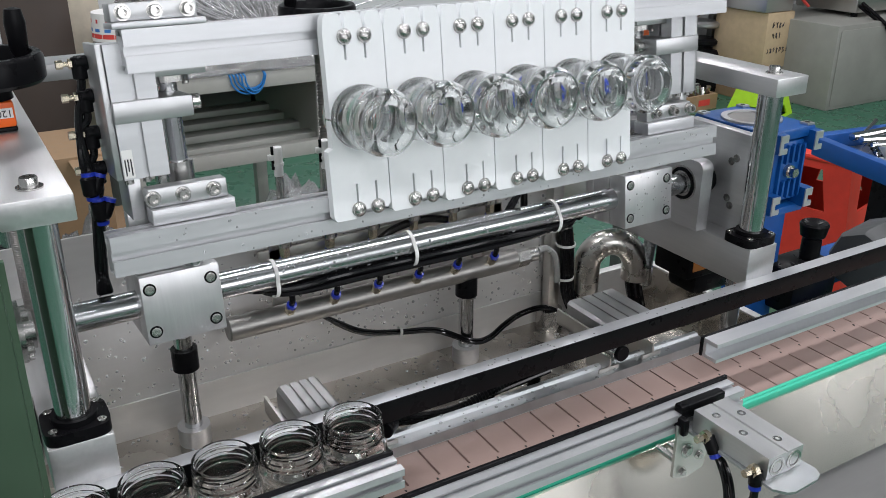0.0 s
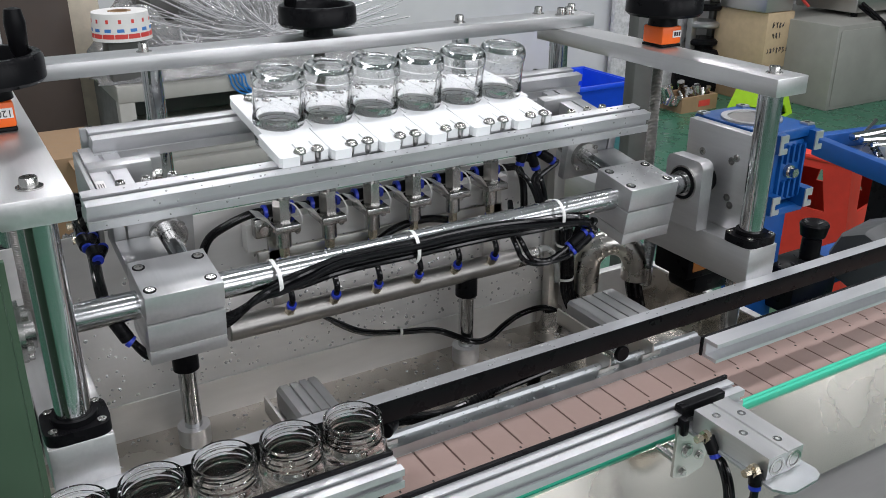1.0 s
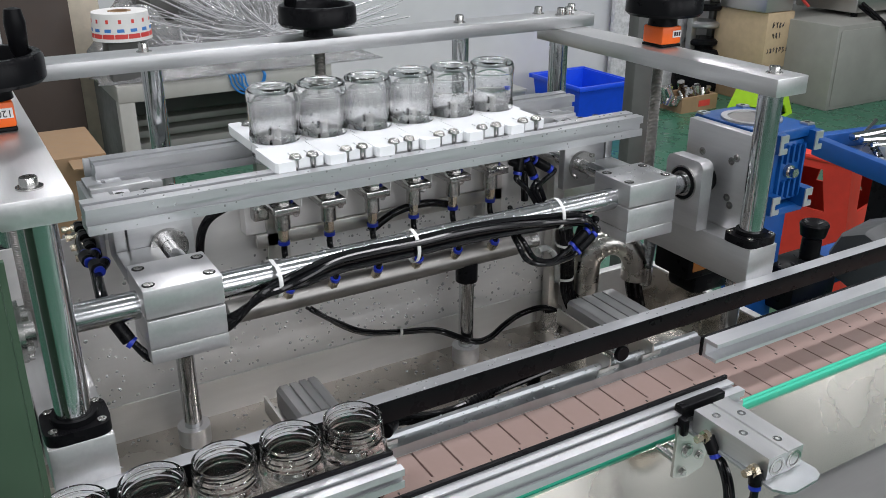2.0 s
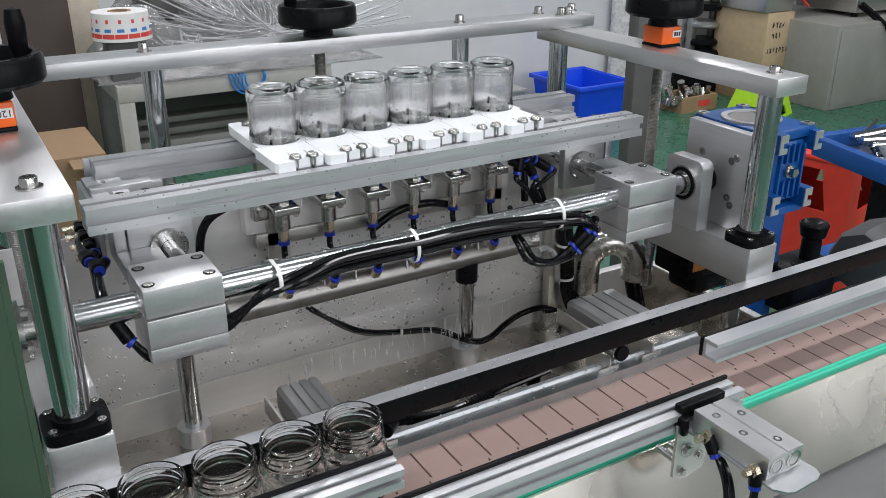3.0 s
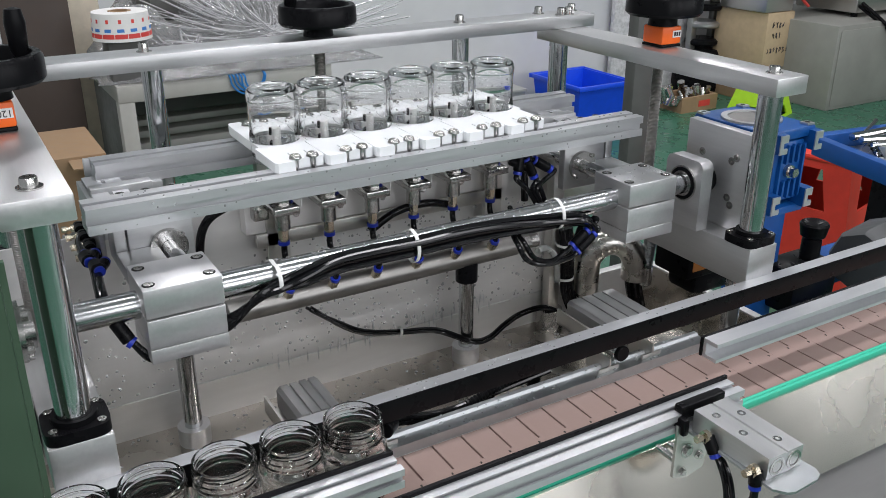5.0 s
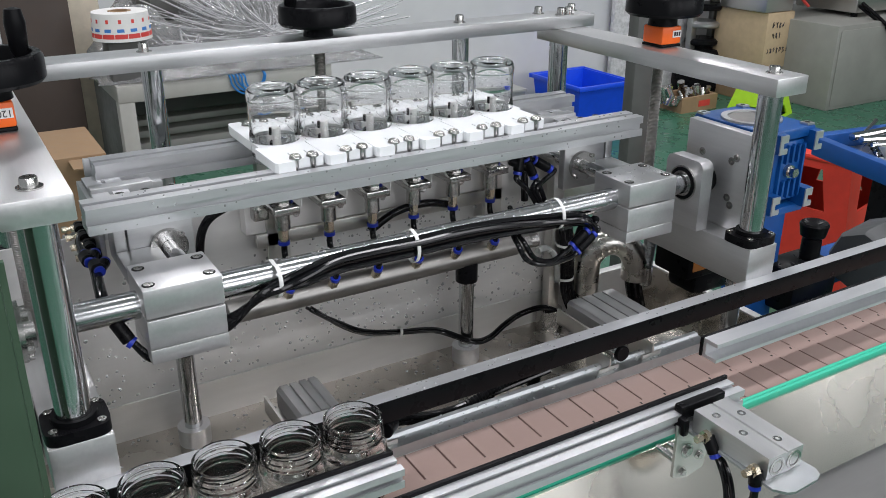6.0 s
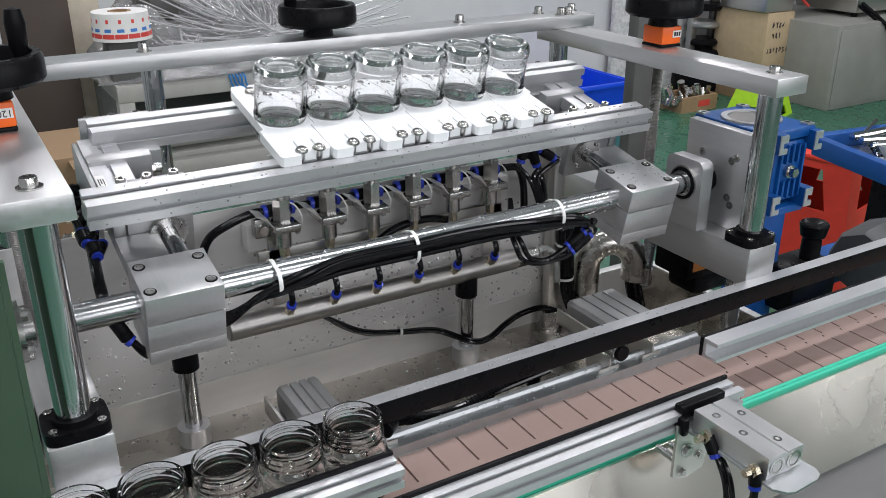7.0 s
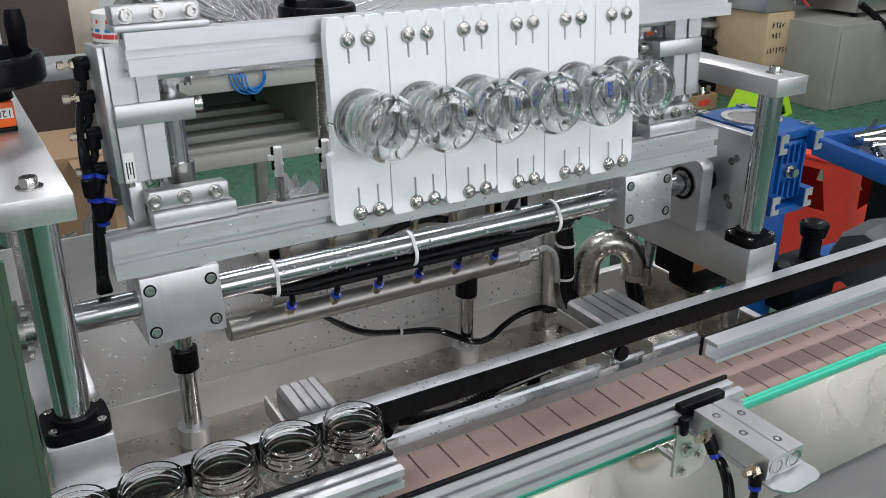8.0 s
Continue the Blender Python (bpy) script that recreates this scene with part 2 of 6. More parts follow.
# ---- the room ----
FZ = -0.85
CZ = 3.0
RX0, RX1, RY0, RY1 = -4.0, 9.0, -4.0, 4.7
bm = B(); box(bm, (RX0, RY0, FZ - 0.1), (RX1, RY1, FZ))
solo("floor", bm, FLOOR, "green epoxy-painted workshop floor with dull worn patches", "floor", kind="structure")
# Ceiling, out of view, is grey to set how bright metal tops reflect.
bm = B(); box(bm, (RX0, RY0, CZ), (RX1, RY1, CZ + 0.1))
solo("ceiling", bm, CEIL, "unseen grey workshop ceiling, toned for the metal's reflections", "ceiling", kind="structure")
# Upper north and east, unseen, grey to darken reflections; west, unseen, white to brighten.
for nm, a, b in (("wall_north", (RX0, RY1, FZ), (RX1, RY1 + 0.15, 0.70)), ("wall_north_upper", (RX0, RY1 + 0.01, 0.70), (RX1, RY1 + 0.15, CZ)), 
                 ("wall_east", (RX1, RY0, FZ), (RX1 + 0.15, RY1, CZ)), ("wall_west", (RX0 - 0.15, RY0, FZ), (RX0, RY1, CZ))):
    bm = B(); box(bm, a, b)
    solo(nm, bm, WALL if nm in ("wall_north", "wall_west") else SHADE_WALL, "white painted workshop wall" if nm in ("wall_north", "wall_west") else "unseen grey wall that darkens reflections", "wall", kind="structure")

# South wall, out of view, is white so the metal fronts reflect brighter.
edges_x = [RX0] + [x for w_ in WINDOWS for x in w_] + [RX1]
for k in range(0, len(edges_x), 2):
    bm = B(); box(bm, (edges_x[k], RY0 - 0.15, WINZ[0]), (edges_x[k + 1], RY0, WINZ[1]))
    solo("wall_south_" + "abcdefghijklm"[k], bm, WALL, "white painted wall pier between the windows", "wall", kind="structure")
for nm, z0, z1 in (("wall_south_lower", FZ, WINZ[0]), ("wall_south_upper", WINZ[1], CZ)):
    bm = B(); box(bm, (RX0, RY0 - 0.15, z0), (RX1, RY0, z1))
    solo(nm, bm, WALL, "white painted workshop wall round the windows", "wall", kind="structure")
for k, (wx0, wx1) in enumerate(WINDOWS):
    win = thing("window_%d" % (k + 1), ((wx0 + wx1) / 2, RY0 - 0.08, WINZ[0]), "workshop window with white frame", "window", kind="structure")
    for x in (wx0 + 0.03, (wx0 + wx1) / 2, wx1 - 0.03):
        bm = B(); box(bm, (x - 0.03, RY0 - 0.12, WINZ[0] + 0.002), (x + 0.03, RY0 - 0.06, WINZ[1] - 0.002)); part("mullion", bm, POM, win)
    bm = B(); box(bm, (wx0, RY0 - 0.125, WINZ[0] + 0.002), (wx1, RY0 + 0.03, WINZ[0] + 0.03)); part("window_sill", bm, POM, win)

# ---- conveyor ----
conveyor = thing("conveyor", (0, 0.656, 0), "stainless flat-top chain conveyor with green wear strip", "conveyor")
bm = B(); prism(bm, [(0.588, -0.001), (0.584, -0.001), (0.5372, -0.1030), (0.5394, -0.1045), (0.5835, -0.012), (0.600, -0.012), (0.600, -0.0065), (0.588, -0.0065)], "x", -2.4, 2.6)
part("side_plate", bm, PANEL, conveyor)
bm = B(); prism(bm, [(0.5895, -0.006), (0.600, -0.006), (0.600, 0.0035), (0.5975, 0.0055), (0.5952, 0.0035), (0.5942, 0.0035), (0.5918, 0.0055), (0.5895, 0.0035)], "x", -2.4, 2.6)
part("wear_strip", bm, GREEN, conveyor, "ribbed green plastic strip")
bm = B(); box(bm, (-2.4, 0.714, -0.10), (2.6, 0.718, 0.0)); 
part("side_plate", bm, SHEET, conveyor)
# Dark sheet below the slats: the shade in their gaps, given as colour.
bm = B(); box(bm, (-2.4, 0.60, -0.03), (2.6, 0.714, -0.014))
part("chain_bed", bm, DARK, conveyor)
bm = B(); prism(bm, [(0.7145, 0.0), (0.744, 0.0), (0.744, 0.013), (0.738, 0.013), (0.735, 0.010), (0.724, 0.010), (0.721, 0.013), (0.7145, 0.013)], "x", 0.352, 0.838)
part("frame_rail", bm, GALV, conveyor, "zinc-plated channel rail with water drops")

for x in (-2.1, 2.3):
    for y in (0.60, 0.70):
        bm = B(); box(bm, (x - 0.025, y - 0.015, FZ + 0.005), (x + 0.025, y + 0.015, -0.030), 0.003); part("leg", bm, SHEET, conveyor)

bm = B(); box(bm, (-2.4, 0.36, -0.210), (2.6, 0.712, -0.204), 0.001); part("drip_deck", bm, SHEET_WET, conveyor, "dull steel deck under the conveyor")

belt = thing("conveyor_chain", (0, 0.657, 0), "beige plastic flat-top chain with dark joints", "conveyor chain")
P = 0.0381
h = P / 2
g = 0.0025
bm = B()
prism(bm, [(-h + g, -0.0565), (h, -0.0565), (h, -0.0070), (h + g, -0.0070), (h + g, 0.0080), (h, 0.0080), (h, 0.0565), (-h + g, 0.0565), (-h + g, 0.0080), (-h + g + 0.0001, 0.0072), (-h + g + 0.0001, -0.0062), (-h + g, -0.0070)], "z", -0.005, 0.0)
slat_mesh = mesh_of("slat", bm, BELT)
NSLAT = 112
for i in range(NSLAT):
    s = new("slat", slat_mesh)
    s.parent = belt
    s.location = (0.3778 + (i - 70) * P, 0, 0)
# Small dark marks laid on top of the slats near the joints.
bm = B(); prism(bm, [(-0.0012, -0.0018), (0.0008, -0.0015), (0.0012, 0.0014), (-0.0008, 0.0018)], "z", 0.0002, 0.0006)
mark_mesh = mesh_of("joint_notch", bm, DARK)
for i in range(40, 100):
    s = new("joint_notch", mark_mesh)
    s.parent = belt
    s.location = (0.3778 + (i - 70.5) * P - 0.005 + 0.0006 * (i * 7 % 3), 0.0005 + 0.0008 * (i * 5 % 4), 0)


def guide_rail(x0, x1, yb, yf, z0, z1, strip_at, name="guide_rail", label="aluminium jar guide rail with black plastic strip"):
    """A T-slotted rail along x with a black strip on the face towards the jars; yb: strip side, yf: other side."""
    g_ = thing(name, ((x0 + x1) / 2, (yb + yf) / 2, z0), label, "guide rail")
    bm = B()
    lo, hi = min(yb, yf), max(yb, yf)
    prism(bm, slot_section(lo, z0, hi, z1, 0.003, 0.005), "x", x0, x1)
    part("profile", bm, ALU_W, g_)
    bm = B()
    a, b = (strip_at, yb) if strip_at < yb else (yb, strip_at)
    box(bm, (x0 - 0.001, a + 0.0002, z0 + 0.001), (x1 + 0.001, b - 0.0002, z1 + 0.004), 0.001)
    part("strip", bm, BLACK, g_, "black plastic strip")
    return g_


guide_rail(-1.2, 0.318, 0.640, 0.615, 0.044, 0.066, 0.645)
guide_rail(0.27, 0.708, 0.572, 0.546, 0.046, 0.068, 0.577)
chan = thing("guide_rail", (1.37, 0.638, 0.046), "aluminium channel guide rail over the far chain", "guide rail")
bm = B(); prism(bm, [(0.628, 0.0715), (0.650, 0.0715), (0.650, 0.046), (0.628, 0.046), (0.628, 0.0505), (0.6455, 0.0505), (0.6455, 0.0665), (0.628, 0.0665)], "x", 0.752, 2.0); part("profile", bm, ALU_W, chan)
bm = B(); box(bm, (0.750, 0.6503, 0.0460), (2.0, 0.6545, 0.0720), 0.001); part("strip", bm, BLACK, chan, "black plastic strip behind the channel")
rail = thing("guide_rail", (0.8, 0.725, 0.05), "long rear guide rail, black strip under aluminium edge", "guide rail")
bm = B(); box(bm, (-1.2, 0.7165, 0.047), (2.0, 0.7235, 0.0735), 0.001); part("strip", bm, BLACK, rail)
bm = B(); prism(bm, [(0.7165, 0.0739), (0.735, 0.0739), (0.735, 0.050), (0.724, 0.050), (0.724, 0.0735)][::-1], "x", -1.2, 2.0)
bmesh.ops.translate(bm, verts=bm.verts, vec=(0, 0, 0.0003)); part("profile", bm, ALU_W, rail)

# ---- jars ----
def jar_mesh(bm, m, n=48):
    """An upright wide-mouthed jar, 95 mm high, base at the origin."""
    outer = [(0, 0.0038), (0.0175, 0.0032), (0.0205, 0.0008), (0.0245, 0.0), (0.0285, 0.0014), (0.0312, 0.0050), (0.0324, 0.0095), (0.0324, 0.0140), (0.0318, 0.0152), (0.0318, 0.0166), (0.0322, 0.0175), (0.0319, 0.0190), (0.0312, 0.0205),
             (0.0311, 0.0560), (0.0317, 0.0580), (0.0323, 0.0600), (0.0323, 0.0650), (0.0316, 0.0680), (0.0302, 0.0705), (0.0296, 0.0720), (0.0305, 0.0732), (0.0305, 0.0745), (0.0292, 0.076), (0.0292, 0.0785), (0.0303, 0.0797), (0.0303, 0.0808),
             (0.0292, 0.082), (0.0292, 0.085), (0.0302, 0.0862), (0.0302, 0.0874), (0.0291, 0.0886), (0.0291, 0.0915), (0.0297, 0.0928), (0.0295, 0.0945), (0.0284, 0.0953)]
    inner = [(0.0270, 0.0948), (0.0264, 0.093), (0.0264, 0.072), (0.0272, 0.067), (0.0288, 0.060), (0.0288, 0.055), (0.0290, 0.020), (0.0296, 0.0150), (0.0294, 0.0105), (0.0274, 0.0068), (0.0230, 0.0054), (0.0170, 0.0058), (0, 0.0064)]
    return lathe(bm, outer + inner, m, n)


JY, AY, AZ = 0.680, 0.857, 0.184
for i in range(6):
    bm = B(); jar_mesh(bm, None)
    ob = solo("glass_jar", bm, GLASS, "empty clear glass jar with threaded open mouth, on the chain", "jar", group="jars queued on the chain")
    ob.location = (0.2945 - i * 0.0656, JY, 0.0005)
    ob.rotation_euler = (0, 0, i * 0.9)

# ---- gripper rig, drawn in its resting (inverted) pose ----
rig = thing("rinse_gripper", (0, AY, AZ), "rotating aluminium gripper frame with white jar-neck fingers", "gripper frame")
bm = B(); rod(bm, (0.058, AY, AZ), (0.935, AY, AZ), 0.0150, 40, 0.001); part("shaft", bm, SHAFT, rig, "polished round shaft")


def clamp_block(x0, x1):
    bm = B()
    box(bm, (x0, 0.820, 0.1815), (x1, 0.893, 0.2135), 0.0012)
    blk = part("clamp_cap", bm, ALU_M, rig, "milled aluminium clamp cap")
    bm = B(); box(bm, (x0, 0.820, 0.1465), (x1, 0.893, 0.1795), 0.0012); part("clamp_base", bm, ALU_M, rig)
    bm = B(); box(bm, (x0, 0.820, 0.130), (x1, 0.893, 0.1462), 0.0008); part("clamp_foot", bm, ALU_M, rig)
    for sx in (x0 + 0.009, x1 - 0.010):
        for sy in (AY - 0.0235, AY + 0.022):
            # Flat black disc paints the shade of the counterbore round each screw.
            bm = B(); lathe(bm, [(0, 0), (0.0066, 0), (0.0066, 0.0003), (0, 0.0003)], up(sx, sy, 0.2135), 24); part("screw_recess", bm, BLACK, blk)
            bm = B(); screw_head(bm, up(sx, sy, 0.2138), 0.0050, 0.0008); part("screw", bm, STEEL, blk)


clamp_block(0.137, 0.218)
clamp_block(0.769, 0.853)

PLATE0, PLATE1 = 0.2730, 0.2850
FB = (0.9165, 0.2440, 0.9545, 0.2727)
RB = (1.0960, 0.2355, 1.1340, 0.2650)
bm = B(); prism(bm, slot_section(*FB), "x", 0.109, 0.872); part("front_bar", bm, ALU_W, rig, "T-slotted aluminium bar")
bm = B(); prism(bm, slot_section(*RB), "x", 0.150, 0.890); part("rear_bar", bm, ALU_W, rig, "T-slotted aluminium bar")

JX0, JP = 0.3600, 0.0652
CY = AY + 0.1766
for i in range(6):
    cx = JX0 + i * JP
    w = JP / 2 - 0.0006
    arc = lambda s: [(cx + s * 0.0306 * math.cos(a), CY - s * 0.0306 * math.sin(a)) for a in np.linspace(0, math.pi, 17)]
    # front finger: an outline with two open slots for the studs
    f0, f1 = 0.9385, CY - 0.0012
    lx, rx_ = cx - w - 0.0055, cx + w - 0.0055
    sl = []
    for sx, fa, fb in ((cx - 0.010, f0 - 0.008, f0), (cx + 0.0115, f0, f0 - 0.001)):
        sl += [(sx - 0.0036, fa), (sx - 0.0036, f0 + 0.0055), (sx - 0.0011, f0 + 0.0062), (sx - 0.0011, f0 + 0.028), (sx + 0.0011, f0 + 0.028), (sx + 0.0011, f0 + 0.0062), (sx + 0.0036, f0 + 0.0055), (sx + 0.0036, fb)]
    pts = [(lx, f0 - 0.004), (lx + 0.003, f0 - 0.008)] + sl + [(rx_ - 0.003, f0 - 0.001), (rx_, f0 + 0.003), (rx_, f1 - 0.03), (cx + w, f1 - 0.027), (cx + w, f1)]
    pts += [(x, min(y, f1)) for x, y in arc(1)] + [(cx - w, f1), (cx - w, f1 - 0.027), (lx, f1 - 0.030)]
    bm = B(); prism(bm, pts, "z", PLATE0, PLATE1); part("finger", bm, POM, rig, "white plastic front finger")
    r0, r1 = CY + 0.0012, 1.134
    sl = []
    for sx in (cx + 0.0115, cx - 0.010):
        sl += [(sx + 0.0046, r1), (sx + 0.0024, r1 - 0.003), (sx + 0.0012, r1 - 0.014), (sx + 0.0011, r1 - 0.044), (sx - 0.0011, r1 - 0.044), (sx - 0.0012, r1 - 0.014), (sx - 0.0024, r1 - 0.003), (sx - 0.0046, r1)]
    pts = [(cx + w, r1 - 0.016), (cx + w - 0.0018, r1 - 0.004), (cx + w - 0.0042, r1)] + sl + [(cx - w + 0.0042, r1), (cx - w + 0.0018, r1 - 0.004), (cx - w, r1 - 0.016), (cx - w, r0)]
    pts += [(x, max(y, r0)) for x, y in arc(-1)] + [(cx + w, r0)]
    bm = B(); prism(bm, pts, "z", PLATE0, PLATE1); part("finger", bm, POM, rig, "white plastic rear finger")
    for sx in (cx - 0.010, cx + 0.0115):
        for sy, zb in ((0.9400, FB[3] - 0.002), (1.1120, RB[3] - 0.002)):
            bm = B()
            rod(bm, (sx, sy, zb), (sx, sy, PLATE1 + 0.002), 0.0026, 10)
            lathe(bm, [(0, 0), (0.0078, 0), (0.0078, 0.0009), (0, 0.0009)], up(sx, sy, PLATE1 + 0.0004), 20)
            lathe(bm, [(0, 0), (0.0073, 0), (0.0068, 0.0020), (0.0050, 0.0038), (0.0026, 0.0045), (0.0022, 0.0026), (0, 0.0026)], up(sx, sy, PLATE1 + 0.0015), 16)
            part("screw", bm, STEEL, rig, "button-head screw with washer")


def arm(rx, sgn):
    """Guide rod with its bearing plates, at x = rx; sgn: +1 where the cylinders lie towards smaller x."""
    def span(u, v):
        """x range from offsets counted away from the cylinders' side."""
        return (rx + u, rx + v) if sgn > 0 else (rx - v, rx - u)

    def slab(name, u, v, y0, y1, z0, z1, material, parent, bevel=0.001, label=""):
        x0, x1 = span(u, v)
        b_ = B(); box(b_, (x0, y0, z0), (x1, y1, z1), bevel)
        return part(name, b_, material, parent, label)

    def cap_screws(parent, y, z, offsets):
        for u in offsets:
            x = rx + u * sgn
            b_ = B(); lathe(b_, [(0, 0), (0.0074, 0), (0.0074, 0.0012), (0, 0.0012)], up(x, y, z), 20); screw_head(b_, up(x, y, z + 0.0011), 0.0056, 0.0075)
            part("screw", b_, STEEL, parent, "socket screw with washer")

    bm = B(); rod(bm, (rx, 0.885, 0.2005), (rx, 1.235, 0.2005), 0.0094, 24, 0.001); part("guide_rod", bm, CHROME, rig)
    for y0 in (0.958, 1.088):
        pl = slab("bearing_plate", -0.043, 0.030, y0, y0 + 0.013, 0.166, 0.236, ALU, rig)
        bm = B(); ring(bm, front(rx, y0 - 0.0004, 0.2005), 0.0098, 0.0215, 0.007, 32); part("flange_bearing", bm, STEEL, pl)
        for ax, az in ((-0.016, 0.016), (0.016, 0.016), (-0.016, -0.016), (0.016, -0.016)):
            bm = B(); screw_head(bm, front(rx + ax * 0.9, y0 - 0.0074, 0.2005 + az * 0.9), 0.0035, 0.003); part("screw", bm, STEEL, pl)
    ap = slab("arm_plate", -0.0580, -0.0120, 0.8935, 0.9575, 0.1860, 0.2040, ALU, rig, 0.001, "flat aluminium arm plate")
    slab("arm_end", -0.0580, -0.0455, 0.9578, 0.9980, 0.1860, 0.2360, ALU, ap)
    br = slab("bracket", -0.0450, 0.030, 0.9705, 0.9890, 0.2365, 0.2560, ALU, rig, 0.0015)
    slab("bracket_flange", -0.045, 0.034, 0.9552, 0.9702, 0.2370, 0.2630, ALU_W, br)
    cap_screws(br, 0.9800, 0.2560, (-0.041, -0.013, 0.0165))
    tb = slab("bracket", -0.052, 0.025, 1.1402, 1.1560, 0.2240, 0.2520, ALU, rig, 0.0015)
    slab("bracket_flange", -0.054, 0.029, 1.1344, 1.1400, 0.2240, 0.2645, ALU_W, tb)
    cap_screws(tb, 1.1480, 0.2520, (-0.041, -0.013, 0.0165))
    for y, r in ((0.982, 0.0138), (1.108, 0.0145)):
        bm = B(); ring(bm, pose(rx, y + 0.020, 0.2005, 90, 0, 0), 0.0096, r, 0.020, 28); part("bushing", bm, STEEL, rig)
    for y0, y1 in ((0.9985, 1.0508), (1.0708, 1.1215)):
        u0, u1 = span(-0.0612, -0.0195)
        bm = B(); prism(bm, slot_section(u0, 0.205, u1, 0.245, 0.0022, 0.0040, 0.0015), "y", y0, y1)
        cy_ = part("air_cylinder", bm, ALU_W, rig, "square anodised air cylinder")
        for u in (-0.056, -0.040, -0.025):
            bm = B(); rod(bm, (rx + u * sgn, y0 - 0.005, 0.238), (rx + u * sgn, y0, 0.238), 0.0042, 12); part("end_screw", bm, STEEL, cy_)
    if sgn > 0:
        lab = slab("type_label", -0.0605, -0.0510, 1.0003, 1.0266, 0.2452, 0.2456, PAPER, rig, 0, "white type label")
        for k in range(3):
            slab("print_line", -0.0590 + 0.0026 * k, -0.0578 + 0.0026 * k, 1.0025 + 0.004 * (k % 2), 1.0180, 0.2457, 0.2459, INK, lab, 0)
    slab("side_cover", -0.0675, -0.0616, 0.9985, 1.1220, 0.1780, 0.2420, ALU, rig)
    cb = slab("cross_bracket", -0.0618, 0.0100, 1.0510, 1.0705, 0.1860, 0.2500, ALU, rig)
    bm = B(); rod(bm, (rx + 0.0100 * sgn, 1.061, 0.226), (rx + 0.0150 * sgn, 1.061, 0.226), 0.0060, 6); screw_head(bm, side(rx + 0.0145 * sgn, 1.061, 0.226, sgn), 0.0075, 0.008); part("screw", bm, STEEL, cb)
    sx = rx - 0.0675 * sgn
    for k, y in enumerate((1.0035, 1.038, 1.073, 1.104)):
        ex = sx - 0.008 * sgn
        bm = B(); rod(bm, (sx, y, 0.188), (ex - 0.004 * sgn, y, 0.188), 0.0072, 14, 0.001); rod(bm, (ex, y + 0.006, 0.188), (ex, y - 0.015, 0.188), 0.0068, 14, 0.001); e = part("elbow_fitting", bm, BLACK, rig)
        bm = B(); rod(bm, (ex - 0.004 * sgn, y, 0.188), (ex - 0.018 * sgn, y, 0.188), 0.0024, 10); rod(bm, (ex - 0.006 * sgn, y, 0.188), (ex - 0.009 * sgn, y, 0.188), 0.0050, 6); rod(bm, (ex - 0.014 * sgn, y, 0.188), (ex - 0.020 * sgn, y, 0.188), 0.0042, 6)
        part("flow_screw", bm, BRASS, e)


arm(0.1965, 1)
arm(0.796, -1)

# hoses tied along the shaft
ties = (0.2835, 0.4545, 0.668)


def round_shaft(x, phi, r):
    """A place beside the shaft; phi: degrees from the front towards the top."""
    return (x, AY - r * math.cos(radians(phi)), AZ + r * math.sin(radians(phi)))


for k, (p0, p1, p2, r0) in enumerate(((18, 36, 12, 0.0193), (-8, 11, -14, 0.0193), (-34, -14, -38, 0.0193), (4, 22, -2, 0.0262))):
    pts = [(0.214, AY + 0.004 + 0.004 * k, AZ - 0.060 + 0.004 * k), (0.232, AY - 0.008, AZ - 0.044 + 0.003 * k), round_shaft(0.258 + 0.002 * k, -46 + 0.3 * p0, 0.023), round_shaft(0.2835, p0 * 0.5 - 20, r0), round_shaft(0.312, p0 - 4, r0 + 0.001), round_shaft(0.352, p1, r0),
           round_shaft(0.40, p1 + 3, r0), round_shaft(0.4545, p1, r0), round_shaft(0.51, p1 + 2, r0 + 0.0006), round_shaft(0.57, p1 - 4, r0), round_shaft(0.63, p2 + 4, r0 + 0.0004), round_shaft(0.668, p2 - 8, r0),
           round_shaft(0.697 + 0.003 * k, p2 - 20, r0 + 0.003), (0.716 + 0.0035 * k, AY - 0.021, AZ - 0.014 - 0.005 * k), (0.719 + 0.002 * k, AY - 0.019, AZ - 0.024 - 0.004 * k), (0.711, AY - 0.020, AZ - 0.029 - 0.003 * k)]
    bm = B(); tube(bm, pts, 0.0042, 10, 8); part("air_hose", bm, RUBBER, rig, "black air hose")
for x in ties:
    bm = B(); lathe(bm, [(0.0158, -0.0022), (0.0168, -0.0022), (0.0168, 0.0022), (0.0158, 0.0022)], side(x, AY, AZ) , 28, True)
    for v in bm.verts:
        d = Vector((0, v.co.y - AY, v.co.z - AZ)).normalized()
        k = max(0.0, d.dot(Vector((0, -0.99, 0.10)) if x > 0.4 else Vector((0, -0.90, -0.43))))
        v.co += d * 0.0115 * k ** 0.7
    part("cable_tie", bm, TIE, rig, "white cable tie")

